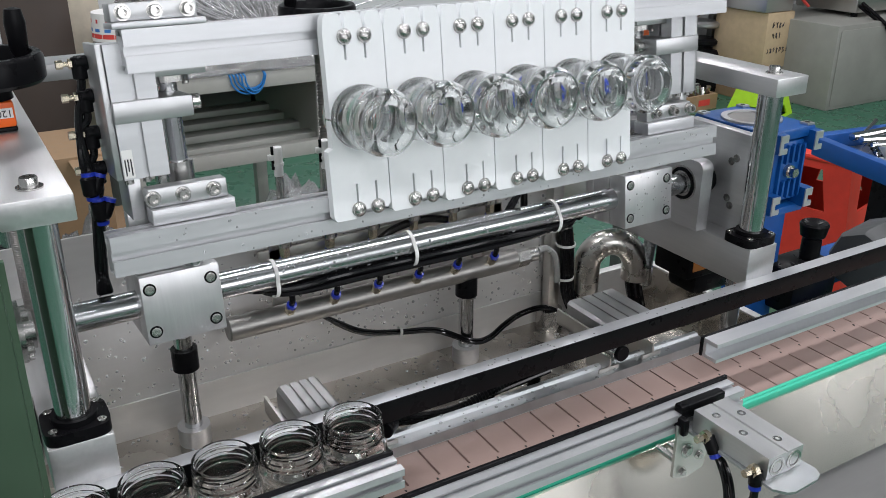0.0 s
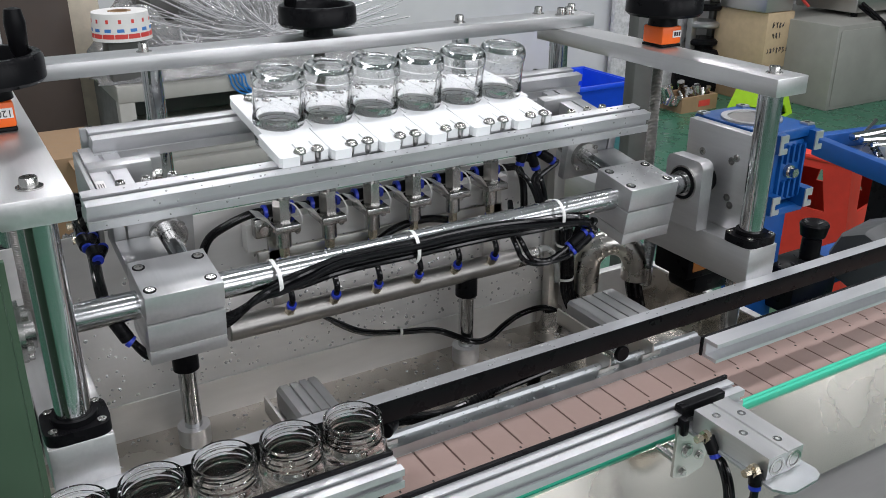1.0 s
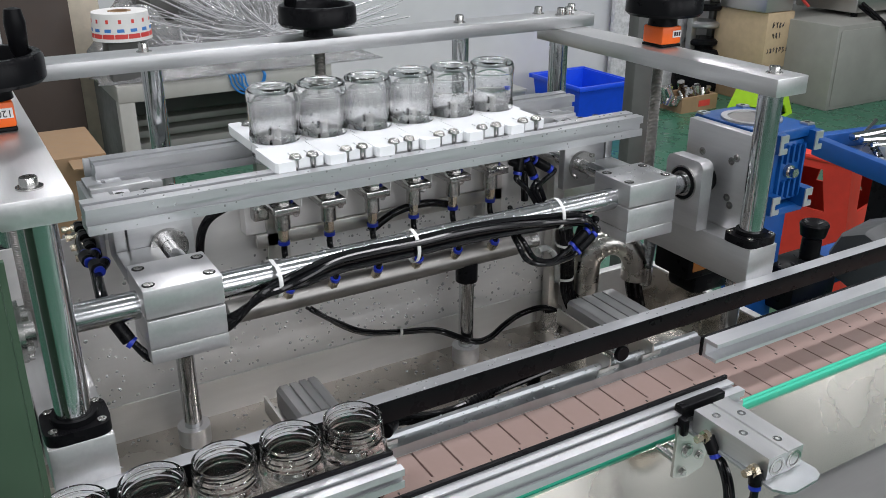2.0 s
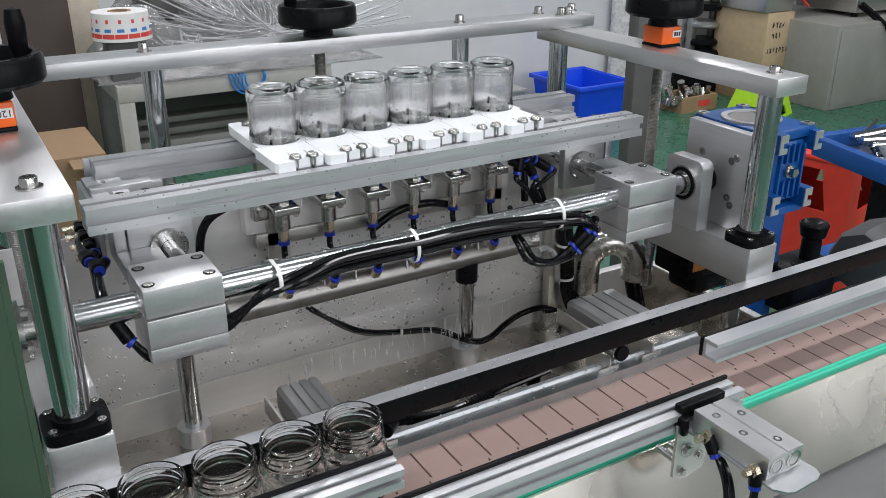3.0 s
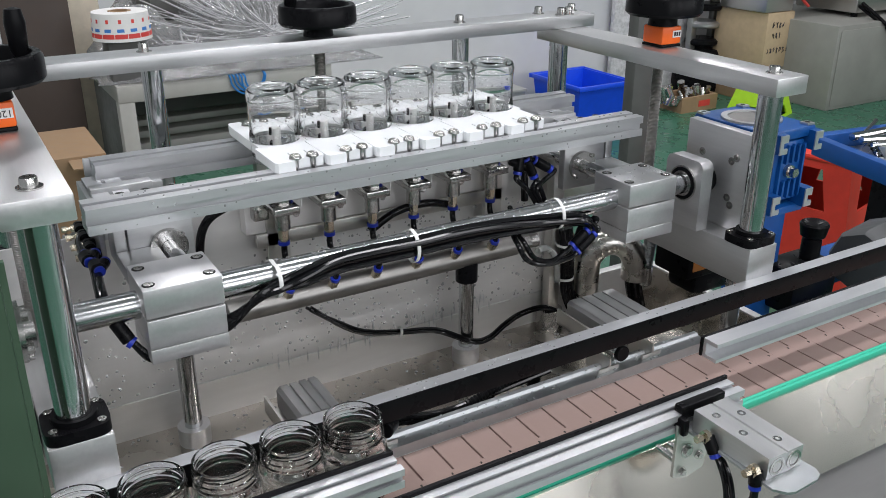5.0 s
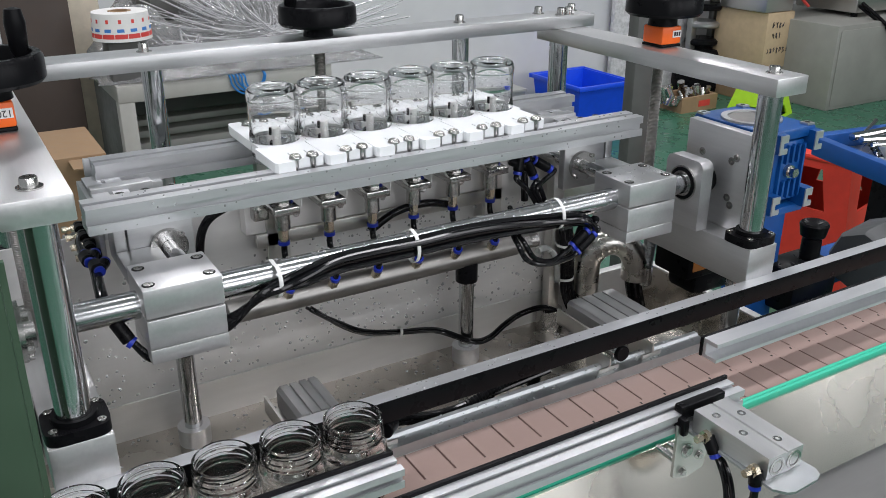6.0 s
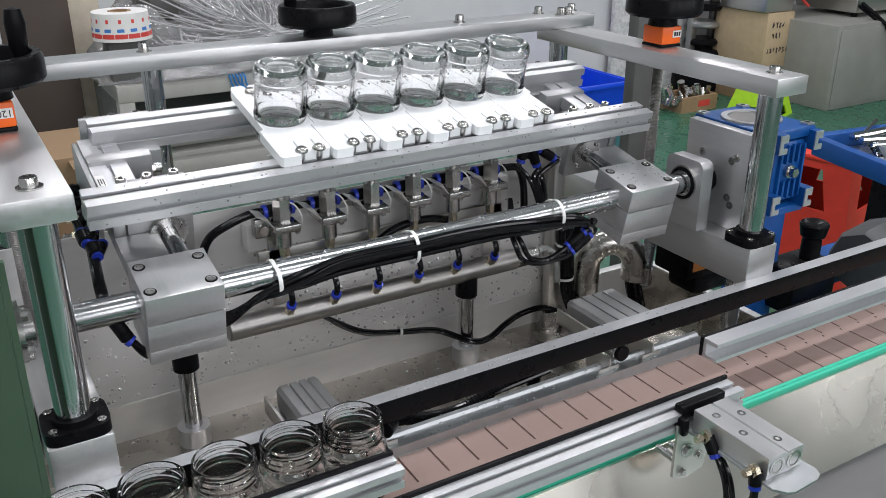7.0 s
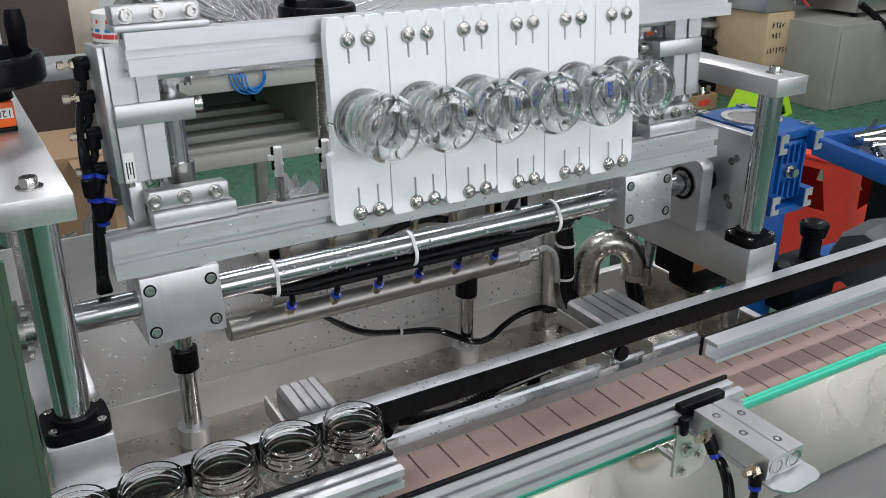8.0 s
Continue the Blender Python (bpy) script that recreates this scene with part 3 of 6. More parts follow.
def wet_beads(bm, m, seed):
    """Clinging drops on a jar's outer wall and base."""
    rb = random.Random(seed)
    for k in range(46):
        r = rb.choice((0.0006, 0.0007, 0.0009, 0.0012, 0.0016))
        prof = [(r, -0.0001), (r * 0.86, r * 0.3), (r * 0.5, r * 0.52), (0, r * 0.6)]
        if k < 38:
            a, z = rb.uniform(0, 2 * math.pi), rb.uniform(0.022, 0.054)
            q = Matrix.Translation((0.03105 * math.cos(a), 0.03105 * math.sin(a), z)) @ pose(0, 0, 0, 0, 0, math.degrees(a)) @ pose(0, 0, 0, 0, 90, 0)
        else:
            a, d = rb.uniform(0, 2 * math.pi), rb.uniform(0.002, 0.017)
            q = Matrix.Translation((d * math.cos(a), d * math.sin(a), 0.0032)) @ pose(0, 0, 0, 180, 0, 0)
        lathe(bm, prof, m @ q, 8)


held = []
for i in range(6):
    jm = Matrix.Translation((0, CY, AZ + 0.1688)) @ pose(0, 0, 0, 180, 0, i * 40)
    bm = B(); jar_mesh(bm, jm)
    ob = solo("glass_jar", bm, WET_GLASS, "clear glass jar held by its neck in white fingers", "jar", (0, AY, AZ), "jars in the gripper")
    ob.location = (JX0 + i * JP, AY, AZ)
    bm = B(); wet_beads(bm, jm, 50 + i); bmesh.ops.translate(bm, verts=bm.verts, vec=(JX0 + i * JP, 0, 0))
    tagged(part("clinging_water", bm, BEAD, ob), kind="stuff")
    held.append(ob)

# ---- fixed frame ----
def end_frame(px, x0, x1, mirror, label):
    """Beam, front and rear post, top plate with bolts; px: post's x."""
    ob = thing("side_frame", (px, 0.98, 0.064), label, "machine frame")
    bm = B(); box(bm, (x0, 0.734, 0.064), (x1, 1.26, 0.120), 0.0018); part("beam", bm, ALU_Y, ob)
    bm = B(); box(bm, (px - 0.029, 0.729, 0.3315), (px + 0.029, 1.24, 0.3555), 0.0012); part("top_plate", bm, ALU_Y, ob)
    for y in (0.760, 1.215):
        bm = B(); rod(bm, (px, y, 0.120), (px, y, 0.3315), 0.016, 40); part("post", bm, CHROME, ob, "chromed round post")
        bm = B()
        prism(bm, [(px + 0.0295 * math.copysign(abs(math.cos(a)) ** 0.45, math.cos(a)), y + 0.0260 * math.copysign(abs(math.sin(a)) ** 0.45, math.sin(a))) for a in np.linspace(0, 2 * math.pi, 40, endpoint=False)], "z", 0.1202, 0.132)
        ring(bm, up(px, y, 0.132), 0.0162, 0.0205, 0.006)
        fl = part("flange", bm, BLACK, ob, "black flange")
        for ax, ay in ((-0.021, -0.018), (0.021, -0.018), (-0.021, 0.018), (0.021, 0.018)):
            bm = B(); screw_head(bm, up(px + ax, y + ay, 0.1318), 0.0042, 0.0026); part("screw", bm, STEEL, fl)
        bm = B(); screw_head(bm, up(px, y, 0.3555), 0.0075, 0.0095); lathe(bm, [(0, 0), (0.011, 0), (0.011, 0.0015), (0, 0.0015)], up(px, y, 0.3554), 24)
        part("bolt", bm, STEEL, ob)
    # leg rods below the beam
    for y in (0.775, 1.2):
        bm = B(); rod(bm, (px, y, -0.85), (px, y, 0.064), 0.0125, 24); part("leg", bm, CHROME, ob)
    return ob


end_frame(0.0515, 0.0225, 0.0802, 1, "aluminium side frame with chromed posts and top plate")
end_frame(0.9440, 0.9440 - 0.027, 0.9440 + 0.027, -1, "aluminium side frame with chromed posts and top plate")

bearing = thing("pillow_bearing", (0.922, AY, 0.120), "upright aluminium bearing block with black-sealed bearing", "bearing")
bm = B()
pts = []
for cy, cz, a0 in ((0.892 - 0.012, 0.222 - 0.012, 0), (0.822 + 0.012, 0.222 - 0.012, 90)):
    pts += [(cy + 0.012 * math.cos(radians(a0 + k * 15)), cz + 0.012 * math.sin(radians(a0 + k * 15))) for k in range(7)]
pts += [(0.822, 0.1205), (0.892, 0.1205)]
prism(bm, pts, "x", 0.903, 0.924); part("housing", bm, ALU_M, bearing)
bm = B(); ring(bm, side(0.9005, AY, AZ), 0.0186, 0.0236, 0.0023, 40); part("seal", bm, BLACK, bearing)
bm = B(); ring(bm, side(0.8998, AY, AZ), 0.0152, 0.0184, 0.003, 40); part("inner_ring", bm, STEEL, bearing)
bm = B(); ring(bm, side(0.9012, AY, AZ), 0.0238, 0.0256, 0.002, 40); part("bearing_ring", bm, STEEL, bearing)

cross = thing("rear_beam", (0.53, 1.21, 0.356), "long aluminium cross beam bolted over the side plates", "machine frame")
bm = B(); box(bm, (-0.02, 1.180, 0.3557), (0.990, 1.240, 0.3760), 0.001); part("beam", bm, ALU, cross)
for x in (0.250, 0.740, 0.905, 0.945, 0.930, 0.975):
    y = 1.21 if x < 0.9 else 1.195 + 0.03 * (x in (0.905, 0.975))
    bm = B(); screw_head(bm, up(x, y, 0.376), 0.0068, 0.012); lathe(bm, [(0, 0), (0.010, 0), (0.010, 0.0012), (0, 0.0012)], up(x, y, 0.3759), 24); part("bolt", bm, STEEL, cross)
for x in (0.256, 0.742):
    bm = B(); rod(bm, (x, 1.21, -0.118), (x, 1.21, 0.3557), 0.0135, 32); part("post", bm, CHROME, cross)


def spindle(x, y, z0, z1, r=0.0085):
    bm = B()
    n = int((z1 - z0) / 0.0011)
    prof = [(0, z0)] + [(r if k % 2 else r * 0.86, z0 + (z1 - z0) * k / n) for k in range(n + 1)] + [(0, z1)]
    return lathe(bm, prof, up(x, y, 0), 16)


def handwheel(x, y, z, indicator=True, turn=0):
    w = thing("handwheel", (x, y, z), "black plastic handwheel" + (" on an orange position indicator" if indicator else " on a threaded spindle"), "handwheel")
    zb = z
    if indicator:
        bm = B(); box(bm, (x - 0.019, y - 0.022, z + 0.004), (x + 0.019, y + 0.020, z + 0.030), 0.003); part("indicator", bm, ORANGE, w, "orange position indicator")
        bm = B(); box(bm, (x - 0.019, y - 0.022, z + 0.0002), (x + 0.019, y + 0.020, z + 0.004), 0.001); part("indicator_base", bm, BLACK, w)
        bm = B(); box(bm, (x + 0.001, y - 0.0232, z + 0.014), (x + 0.017, y - 0.0220, z + 0.024)); part("counter_window", bm, PAPER, w)
        if x < 0.5:
            cu = bpy.data.curves.new("counter_reading", "FONT")
            cu.body, cu.size, cu.extrude, cu.align_x, cu.align_y = "120", 0.0098, 0.0003, "CENTER", "CENTER"
            tmp = new("counter_reading", cu)
            me = bpy.data.meshes.new_from_object(tmp.evaluated_get(bpy.context.evaluated_depsgraph_get()))
            bpy.data.objects.remove(tmp)
            me.transform(Matrix.Translation(Vector((x + 0.009, y - 0.0236, z + 0.019)) - Vector(w.location)) @ pose(0, 0, 0, 0, 180, 0) @ pose(0, 0, 0, 90, 0, 0))
            me.materials.append(INK)
            tx = new("counter_reading", me)
            tx.parent = w
        for k in range(3 if x > 0.5 else 0):
            bm = B(); box(bm, (x + 0.003 + 0.0045 * k, y - 0.0237, z + 0.016), (x + 0.006 + 0.0045 * k, y - 0.0232, z + 0.022)); part("digit", bm, INK, w)
        zb = z + 0.030
    bm = B()
    lathe(bm, [(0, 0), (0.022, 0), (0.021, 0.010), (0.023, 0.016), (0.046, 0.0165), (0.053, 0.016), (0.0565, 0.020), (0.0565, 0.040), (0.054, 0.0445), (0.047, 0.0445), (0.044, 0.040), (0.043, 0.026), (0.018, 0.025), (0.017, 0.036), (0, 0.037)], up(x, y, zb), 48)
    part("wheel", bm, BLACK, w)
    bm = B(); lathe(bm, [(0, 0), (0.006, 0), (0.005, 0.010), (0.009, 0.018), (0.0105, 0.045), (0.008, 0.058), (0, 0.060)], up(x + 0.038 * math.cos(turn), y + 0.038 * math.sin(turn), zb + 0.026), 20); part("crank_grip", bm, BLACK, w)
    bm = spindle(x, y, -0.3 if not indicator else 0.06, z); part("spindle", bm, WET_PIPE, w, "threaded steel spindle")
    return w


handwheel(0.500, 1.212, 0.376, False, 2.6)
handwheel(0.958, 0.985, 0.3557, True, 2.0)
handwheel(0.046, 0.975, 0.3557, True, 0.3)

# ---- tank ----
tank = thing("rinse_tank", (0.5, 0.9, -0.12), "wet stainless steel rinse tank with splash back", "tank")
TZ = -0.118
XE = 1.060
bm = B(); box(bm, (-0.05, 0.755, TZ - 0.003), (XE, 1.075, TZ)); part("tank_floor", bm, SHEET_POOL, tank)
bm = B(); box(bm, (-0.05, 1.075, TZ - 0.003), (XE, 1.078, -0.062)); part("back_wall", bm, SHEET_WET, tank)
bm = B(); box(bm, (-0.05, 0.752, TZ - 0.003), (XE, 0.755, -0.03)); part("front_wall", bm, SHEET_WET, tank)
# End wall uses the browner bottom sheet: its shade is in the colour.
bm = B(); box(bm, (XE, 0.752, TZ - 0.003), (XE + 0.003, 1.078, -0.0625)); part("end_wall", bm, SHEET_POOL, tank)
bm = B(); box(bm, (XE - 0.001, 0.752, -0.062), (XE + 0.014, 1.120, -0.058), 0.001); part("rim", bm, SHEET_WET, tank)
bm = B(); box(bm, (0.862, 1.074, -0.0615), (XE - 0.002, 1.090, -0.058), 0.001); part("rim", bm, SHEET_WET, tank)
bm = B(); box(bm, (-0.05, 1.0785, -0.066), (0.86, 1.082, 0.185)); part("splash_back", bm, SHEET_WET, tank)
for x in (0.213, 0.646):
    p = thing("guide_post", (x, 1.03, TZ), "chromed guide post in a round steel foot", "post")
    bm = B(); rod(bm, (x, 1.03, TZ), (x, 1.03, 0.045), 0.0118, 28); part("post_rod", bm, CHROME, p)
    bm = B(); ring(bm, up(x, 1.03, TZ), 0.0119, 0.0215, 0.026); part("foot", bm, ALU_M, p)

# ---- nozzle unit, lowered ----
noz = thing("nozzle_unit", (0.52, 1.03, 0.12), "lifting row of six rinse nozzles over a water manifold", "rinse nozzles")
bm = B(); prism(bm, [(1.056, 0.128), (1.080, 0.128), (1.080, 0.131), (1.059, 0.131), (1.059, 0.163), (1.080, 0.163), (1.080, 0.166), (1.056, 0.166)], "x", 0.318, 0.735); box(bm, (0.318, 1.0592, 0.1312), (0.735, 1.078, 0.1628)); part("nozzle_beam", bm, SHEET_WET, noz)
bm = B(); box(bm, (0.330, 1.050, 0.108), (0.722, 1.0558, 0.127), 0.001); part("lower_strip", bm, SHEET, noz)
bm = B()
rod(bm, (0.272, 1.03, 0.036), (0.735, 1.03, 0.036), 0.0165, 32, 0.002)
man = part("manifold", bm, WET_PIPE, noz, "grey stainless manifold pipe")
bm = B(); rod(bm, (0.735, 1.03, 0.036), (0.758, 1.03, 0.036), 0.0150, 6); rod(bm, (0.758, 1.03, 0.036), (0.775, 1.03, 0.036), 0.0115, 20); part("pipe_adapter", bm, STEEL, man)
for x in (0.213, 0.646):
    bm = B(); ring(bm, up(x, 1.03, -0.004), 0.0122, 0.0170, 0.030); part("bushing", bm, BLACK, noz, "black bushing")
for x in (0.345, 0.690):
    bm = B(); box(bm, (x, 1.050, 0.030), (x + 0.03, 1.056, 0.160)); part("hanger", bm, SHEET, noz)
for i in range(6):
    x = 0.3600 + 0.0652 * i
    bm = B(); box(bm, (x - 0.0175, 1.008, 0.164), (x + 0.0175, 1.060, 0.174), 0.0015); part("nozzle_bracket", bm, STEEL, noz)
    bm = B(); rod(bm, (x, 1.03, 0.138), (x, 1.03, 0.1645), 0.0104, 24, 0.001); nb = part("nozzle_body", bm, STEEL, noz)
    bm = B(); rod(bm, (x, 1.03, 0.174), (x, 1.03, 0.206), 0.0125, 6); lathe(bm, [(0, 0), (0.0155, 0), (0.0155, 0.002), (0, 0.002)], up(x, 1.03, 0.174), 24); part("hex_nut", bm, STEEL, nb)
    bm = B(); rod(bm, (x, 1.03, 0.206), (x, 1.03, 0.238), 0.0052, 16); part("riser_tube", bm, STEEL, nb)
    bm = B(); rod(bm, (x, 1.03, 0.236), (x, 1.03, 0.275), 0.0062, 14, 0.001); box(bm, (x - 0.013, 1.027, 0.258), (x - 0.004, 1.032, 0.266), 0.001); rod(bm, (x, 1.03, 0.2500), (x, 1.03, 0.2540), 0.0075, 14); part("nozzle_tip", bm, TIE, nb, "white plastic nozzle tip")
    bm = B(); rod(bm, (x - 0.0072, 1.0290, 0.246), (x - 0.0072, 1.0290, 0.276), 0.0019, 12); part("tip_lock", bm, BLACK, nb, "black plastic lock")
    bm = B(); rod(bm, (x, 1.03, 0.126), (x, 1.03, 0.138), 0.0074, 6); rod(bm, (x, 1.03, 0.121), (x, 1.03, 0.126), 0.0062, 16); part("brass_fitting", bm, BRASS, nb)
    bm = B(); ring(bm, up(x, 1.03, 0.1165), 0.0040, 0.0078, 0.005, 18); part("release_ring", bm, BLUE_RING, nb)
    bm = B(); tube(bm, [(x, 1.03, 0.120), (x - 0.001, 1.028, 0.103), (x - 0.004, 1.009, 0.086), (x - 0.004, 1.0035, 0.073), (x - 0.004, 1.0078, 0.0618)], 0.0042, 10); part("hose", bm, RUBBER, nb)
    bm = B(); rod(bm, (x - 0.004, 1.022, 0.044), (x - 0.004, 1.0095, 0.0595), 0.0075, 6); part("brass_fitting", bm, BRASS, man)
    bm = B(); ring(bm, along((x - 0.004, 1.0105, 0.0580), (x - 0.004, 1.0070, 0.0635)), 0.0040, 0.0068, 0.0058, 18); part("release_ring", bm, BLUE_RING, man)
    bm = B(); prism(bm, [(x - 0.0175, 0.1745), (x - 0.0175, 0.172), (x - 0.030, 0.186), (x - 0.040, 0.192), (x - 0.041, 0.194), (x - 0.028, 0.190)], "y", 1.012, 1.040); part("bent_tab", bm, SHEET, noz)
    bm = B(); rod(bm, (x + 0.028, 1.0565, 0.147), (x + 0.028, 1.0515, 0.147), 0.0048, 6); part("bolt", bm, STEEL, noz)
    # tee for the air line behind the nut
    bm = B(); rod(bm, (x - 0.016, 1.045, 0.1855), (x + 0.016, 1.045, 0.1855), 0.0085, 16); te = part("tee_fitting", bm, BLACK, noz)
    for s in (-1, 1):
        bm = B(); ring(bm, side(x + s * 0.0162, 1.045, 0.1855, s), 0.0045, 0.0092, 0.005, 18); part("release_ring", bm, BLUE_RING, te)
    if i < 5:
        bm = B(); rod(bm, (x + 0.016, 1.045, 0.1855), (x + JP - 0.016, 1.045, 0.1855), 0.0048, 12); part("hose", bm, RUBBER, noz)
    bm = B(); tube(bm, [(x - 0.006, 1.036, 0.203), (x + 0.012, 1.020, 0.199), (x + 0.022, 1.018, 0.182), (x + 0.024, 1.022, 0.168)], 0.0012, 6); part("cable_tie", bm, TIE, nb)

# ---- drive at the shaft's end ----
gear = thing("worm_gearbox", (1.01, 0.84, 0.12), "blue cast worm gearbox bolted to an aluminium plate", "gearbox")
bm = B(); box(bm, (0.950, 0.786, 0.1203), (0.966, 0.902, 0.264), 0.001); mp = part("mounting_plate", bm, ALU_M, gear)
for y, z in ((0.8697, 0.2210), (0.8143, 0.2205), (0.8061, 0.2268), (0.8147, 0.1662), (0.8078, 0.1563)):
    bm = B(); ring(bm, side(0.9500, y, z, -1), 0.0022, 0.0056, 0.0008, 20); sc = part("screw", bm, STEEL, mp)
    bm = B(); lathe(bm, [(0, 0), (0.0025, 0), (0.0025, 0.0003), (0, 0.0003)], side(0.9499, y, z, -1), 16); part("socket", bm, WET_PIPE, sc)
bm = B()
box(bm, (0.972, 0.800, 0.150), (1.066, 0.905, 0.250), 0.005)
box(bm, (0.994, 0.779, 0.158), (1.056, 0.802, 0.248), 0.005)
hs = part("housing", bm, BLUE, gear)
for k in range(5):
    x = 1.003 + 0.0115 * k
    for z0, z1 in ((0.164, 0.192), (0.216, 0.243)) if 0 < k < 4 else ((0.164, 0.243),):
        bm = B(); prism(bm, [(x, z0), (x + 0.0035, z0 + 0.003), (x + 0.0035, z1), (x, z1 - 0.003)], "y", 0.7735, 0.7792); part("rib", bm, BLUE, hs)
for z0, z1 in ((0.2505, 0.2660), (0.1370, 0.1495)):
    bm = B(); box(bm, (0.9695, 0.776, z0), (1.0700, 0.912, z1), 0.003); fl = part("flange", bm, BLUE, gear)
    if z0 > 0.2:
        bm = B(); ring(bm, up(1.016, 0.846, 0.2661), 0.034, 0.043, 0.0030, 40); part("port_rim", bm, ALU, fl, "bare milled rim")
        bm = B(); lathe(bm, [(0, 0), (0.0335, 0), (0.0335, 0.0006), (0, 0.0006)], up(1.016, 0.846, 0.2662), 40); part("port", bm, WET_PIPE, fl, "dull steel bore cover")
        for fx, fy in ((0.9780, 0.7850), (1.0610, 0.7850), (0.9780, 0.9030), (1.0610, 0.9030)):
            bm = B(); prism(bm, [(fx - 0.007, fy - 0.007), (fx + 0.007, fy - 0.007), (fx + 0.007, fy + 0.003), (fx + 0.002, fy + 0.007), (fx - 0.007, fy + 0.007)], "z", 0.2662, 0.2690); mf = part("milled_pad", bm, ALU, fl)
            # No hole is cut: a black disc paints its dark inside.
            bm = B(); lathe(bm, [(0, 0), (0.0036, 0), (0.0036, 0.0002), (0, 0.0002)], up(fx, fy, 0.2691), 16); part("bolt_hole", bm, BLACK, mf)


def claw(x, z, s):
    """The outline of a slotted mounting foot, its slot towards +x."""
    return [(x, z), (x + s, z), (x + s, z + s * 0.50), (x + s * 0.42, z + s * 0.50), (x + s * 0.42, z + s * 1.05), (x + s, z + s * 1.05), (x + s, z + s * 1.75), (x, z + s * 1.75)]


for x, z, sz in ((0.984, 0.2360, 0.0160), (1.0560, 0.2330, 0.0160), (0.986, 0.1460, 0.0160), (1.0540, 0.1480, 0.0160)):
    bm = B(); prism(bm, claw(x, z, sz), "y", 0.7655, 0.8000); ft = part("mounting_foot", bm, BLUE, gear)
    bm = B(); prism(bm, claw(x + 0.0004, z + 0.0004, sz - 0.0006), "y", 0.7636, 0.7654); part("milled_face", bm, ALU_M, ft, "bare milled aluminium face")
bm = B(); rod(bm, (1.026, 0.7735, 0.204), (1.026, 0.7640, 0.204), 0.0070, 6); rod(bm, (1.026, 0.7790, 0.204), (1.026, 0.7730, 0.204), 0.0095, 20); part("plug", bm, STEEL, gear)
bm = B(); rod(bm, (0.9245, AY, AZ), (0.9498, AY, AZ), 0.0200, 28); part("drive_hub", bm, BLACK, gear, "black hub on the drive shaft")

mot = thing("actuator_box", (1.02, 0.9, 0.0), "black actuator housing with an orange label under the beam", "actuator")
bm = B(); box(bm, (0.966, 0.885, 0.000), (1.075, 0.960, 0.063), 0.004); box(bm, (0.992, 0.890, -0.036), (1.075, 0.955, 0.002), 0.010); part("housing", bm, BLACK, mot)
bm = B(); box(bm, (0.976, 0.8835, 0.014), (1.022, 0.8848, 0.034)); part("label", bm, mat("orange_label", (0.45, 0.16, 0.03), 0.5), mot, "orange label")

# ---- stop cylinders ----
def fitting(parent, p, d, ring_to, brass=None):
    """Black elbow at p; d: way of the hose outlet; ring_to: length."""
    p, d = Vector(p), Vector(d).normalized()
    bm = B(); rod(bm, p, p + d * ring_to, 0.0068, 18, 0.001); e = part("elbow_fitting", bm, BLACK, parent)
    bm = B(); rod(bm, p + d * ring_to, p + d * (ring_to + 0.0045), 0.0062, 18); part("release_ring", bm, BLUE_RING, e)
    if brass:
        b = Vector(brass).normalized()
        bm = B(); rod(bm, p, p + b * 0.006, 0.0068, 6); rod(bm, p + b * 0.004, p + b * 0.016, 0.0024, 10); rod(bm, p + b * 0.0095, p + b * 0.0165, 0.0042, 6); part("flow_screw", bm, BRASS, e)
    return e


stop = thing("stop_cylinder", (0.646, 0.49, 0.05), "compact aluminium stop cylinder on a steel bracket", "air cylinder")
bm = B()
prism(bm, [(0.622, 0.0500), (0.671, 0.0500), (0.671, 0.0750), (0.6490, 0.0750), (0.6485, 0.0730), (0.6465, 0.0730), (0.6460, 0.0750), (0.622, 0.0750)], "y", 0.4395, 0.5380)
body = part("body", bm, ALU_Y, stop)
for x in (0.6345, 0.6585):
    bm = B(); ring(bm, front(x, 0.4393, 0.0625), 0.0072, 0.0100, 0.0008, 32); ring(bm, front(x, 0.4393, 0.0625), 0.0, 0.0060, 0.0004, 24); part("end_cap", bm, STEEL, body)
for x, y in ((0.634, 0.519), (0.634, 0.483), (0.660, 0.509), (0.656, 0.459)):
    bm = B(); ring(bm, up(x, y, 0.0749), 0.0022, 0.0046, 0.0005, 20); lathe(bm, [(0, 0), (0.0021, 0), (0, 0.0001)], up(x, y, 0.0746), 12); part("bolt_hole", bm, STEEL, body)
bm = B(); box(bm, (0.612, 0.545, 0.060), (0.676, 0.557, 0.0765), 0.002); box(bm, (0.608, 0.536, 0.046), (0.616, 0.551, 0.066), 0.002); part("pad_carrier", bm, BLACK, stop, "black plastic pad carrier")
for x in (0.637, 0.655):
    bm = B(); rod(bm, (x, 0.538, 0.0625), (x, 0.545, 0.0625), 0.0045, 16); part("piston_rod", bm, CHROME, stop)
bm = B()
pts = [(0.618, 0.545), (0.676, 0.545), (0.680, 0.440), (0.681, 0.428), (0.677, 0.420), (0.668, 0.416), (0.634, 0.414), (0.626, 0.417), (0.618, 0.428)]
prism(bm, pts, "z", 0.0468, 0.0496); part("base_plate", bm, GALV, stop)
bm = B(); prism(bm, [(0.605, 0.058), (0.618, 0.0496), (0.655, 0.0470), (0.655, 0.010), (0.650, -0.010), (0.624, -0.015), (0.605, -0.008)], "y", 0.541, 0.5445); up_ = part("upright_plate", bm, SHEET, stop)
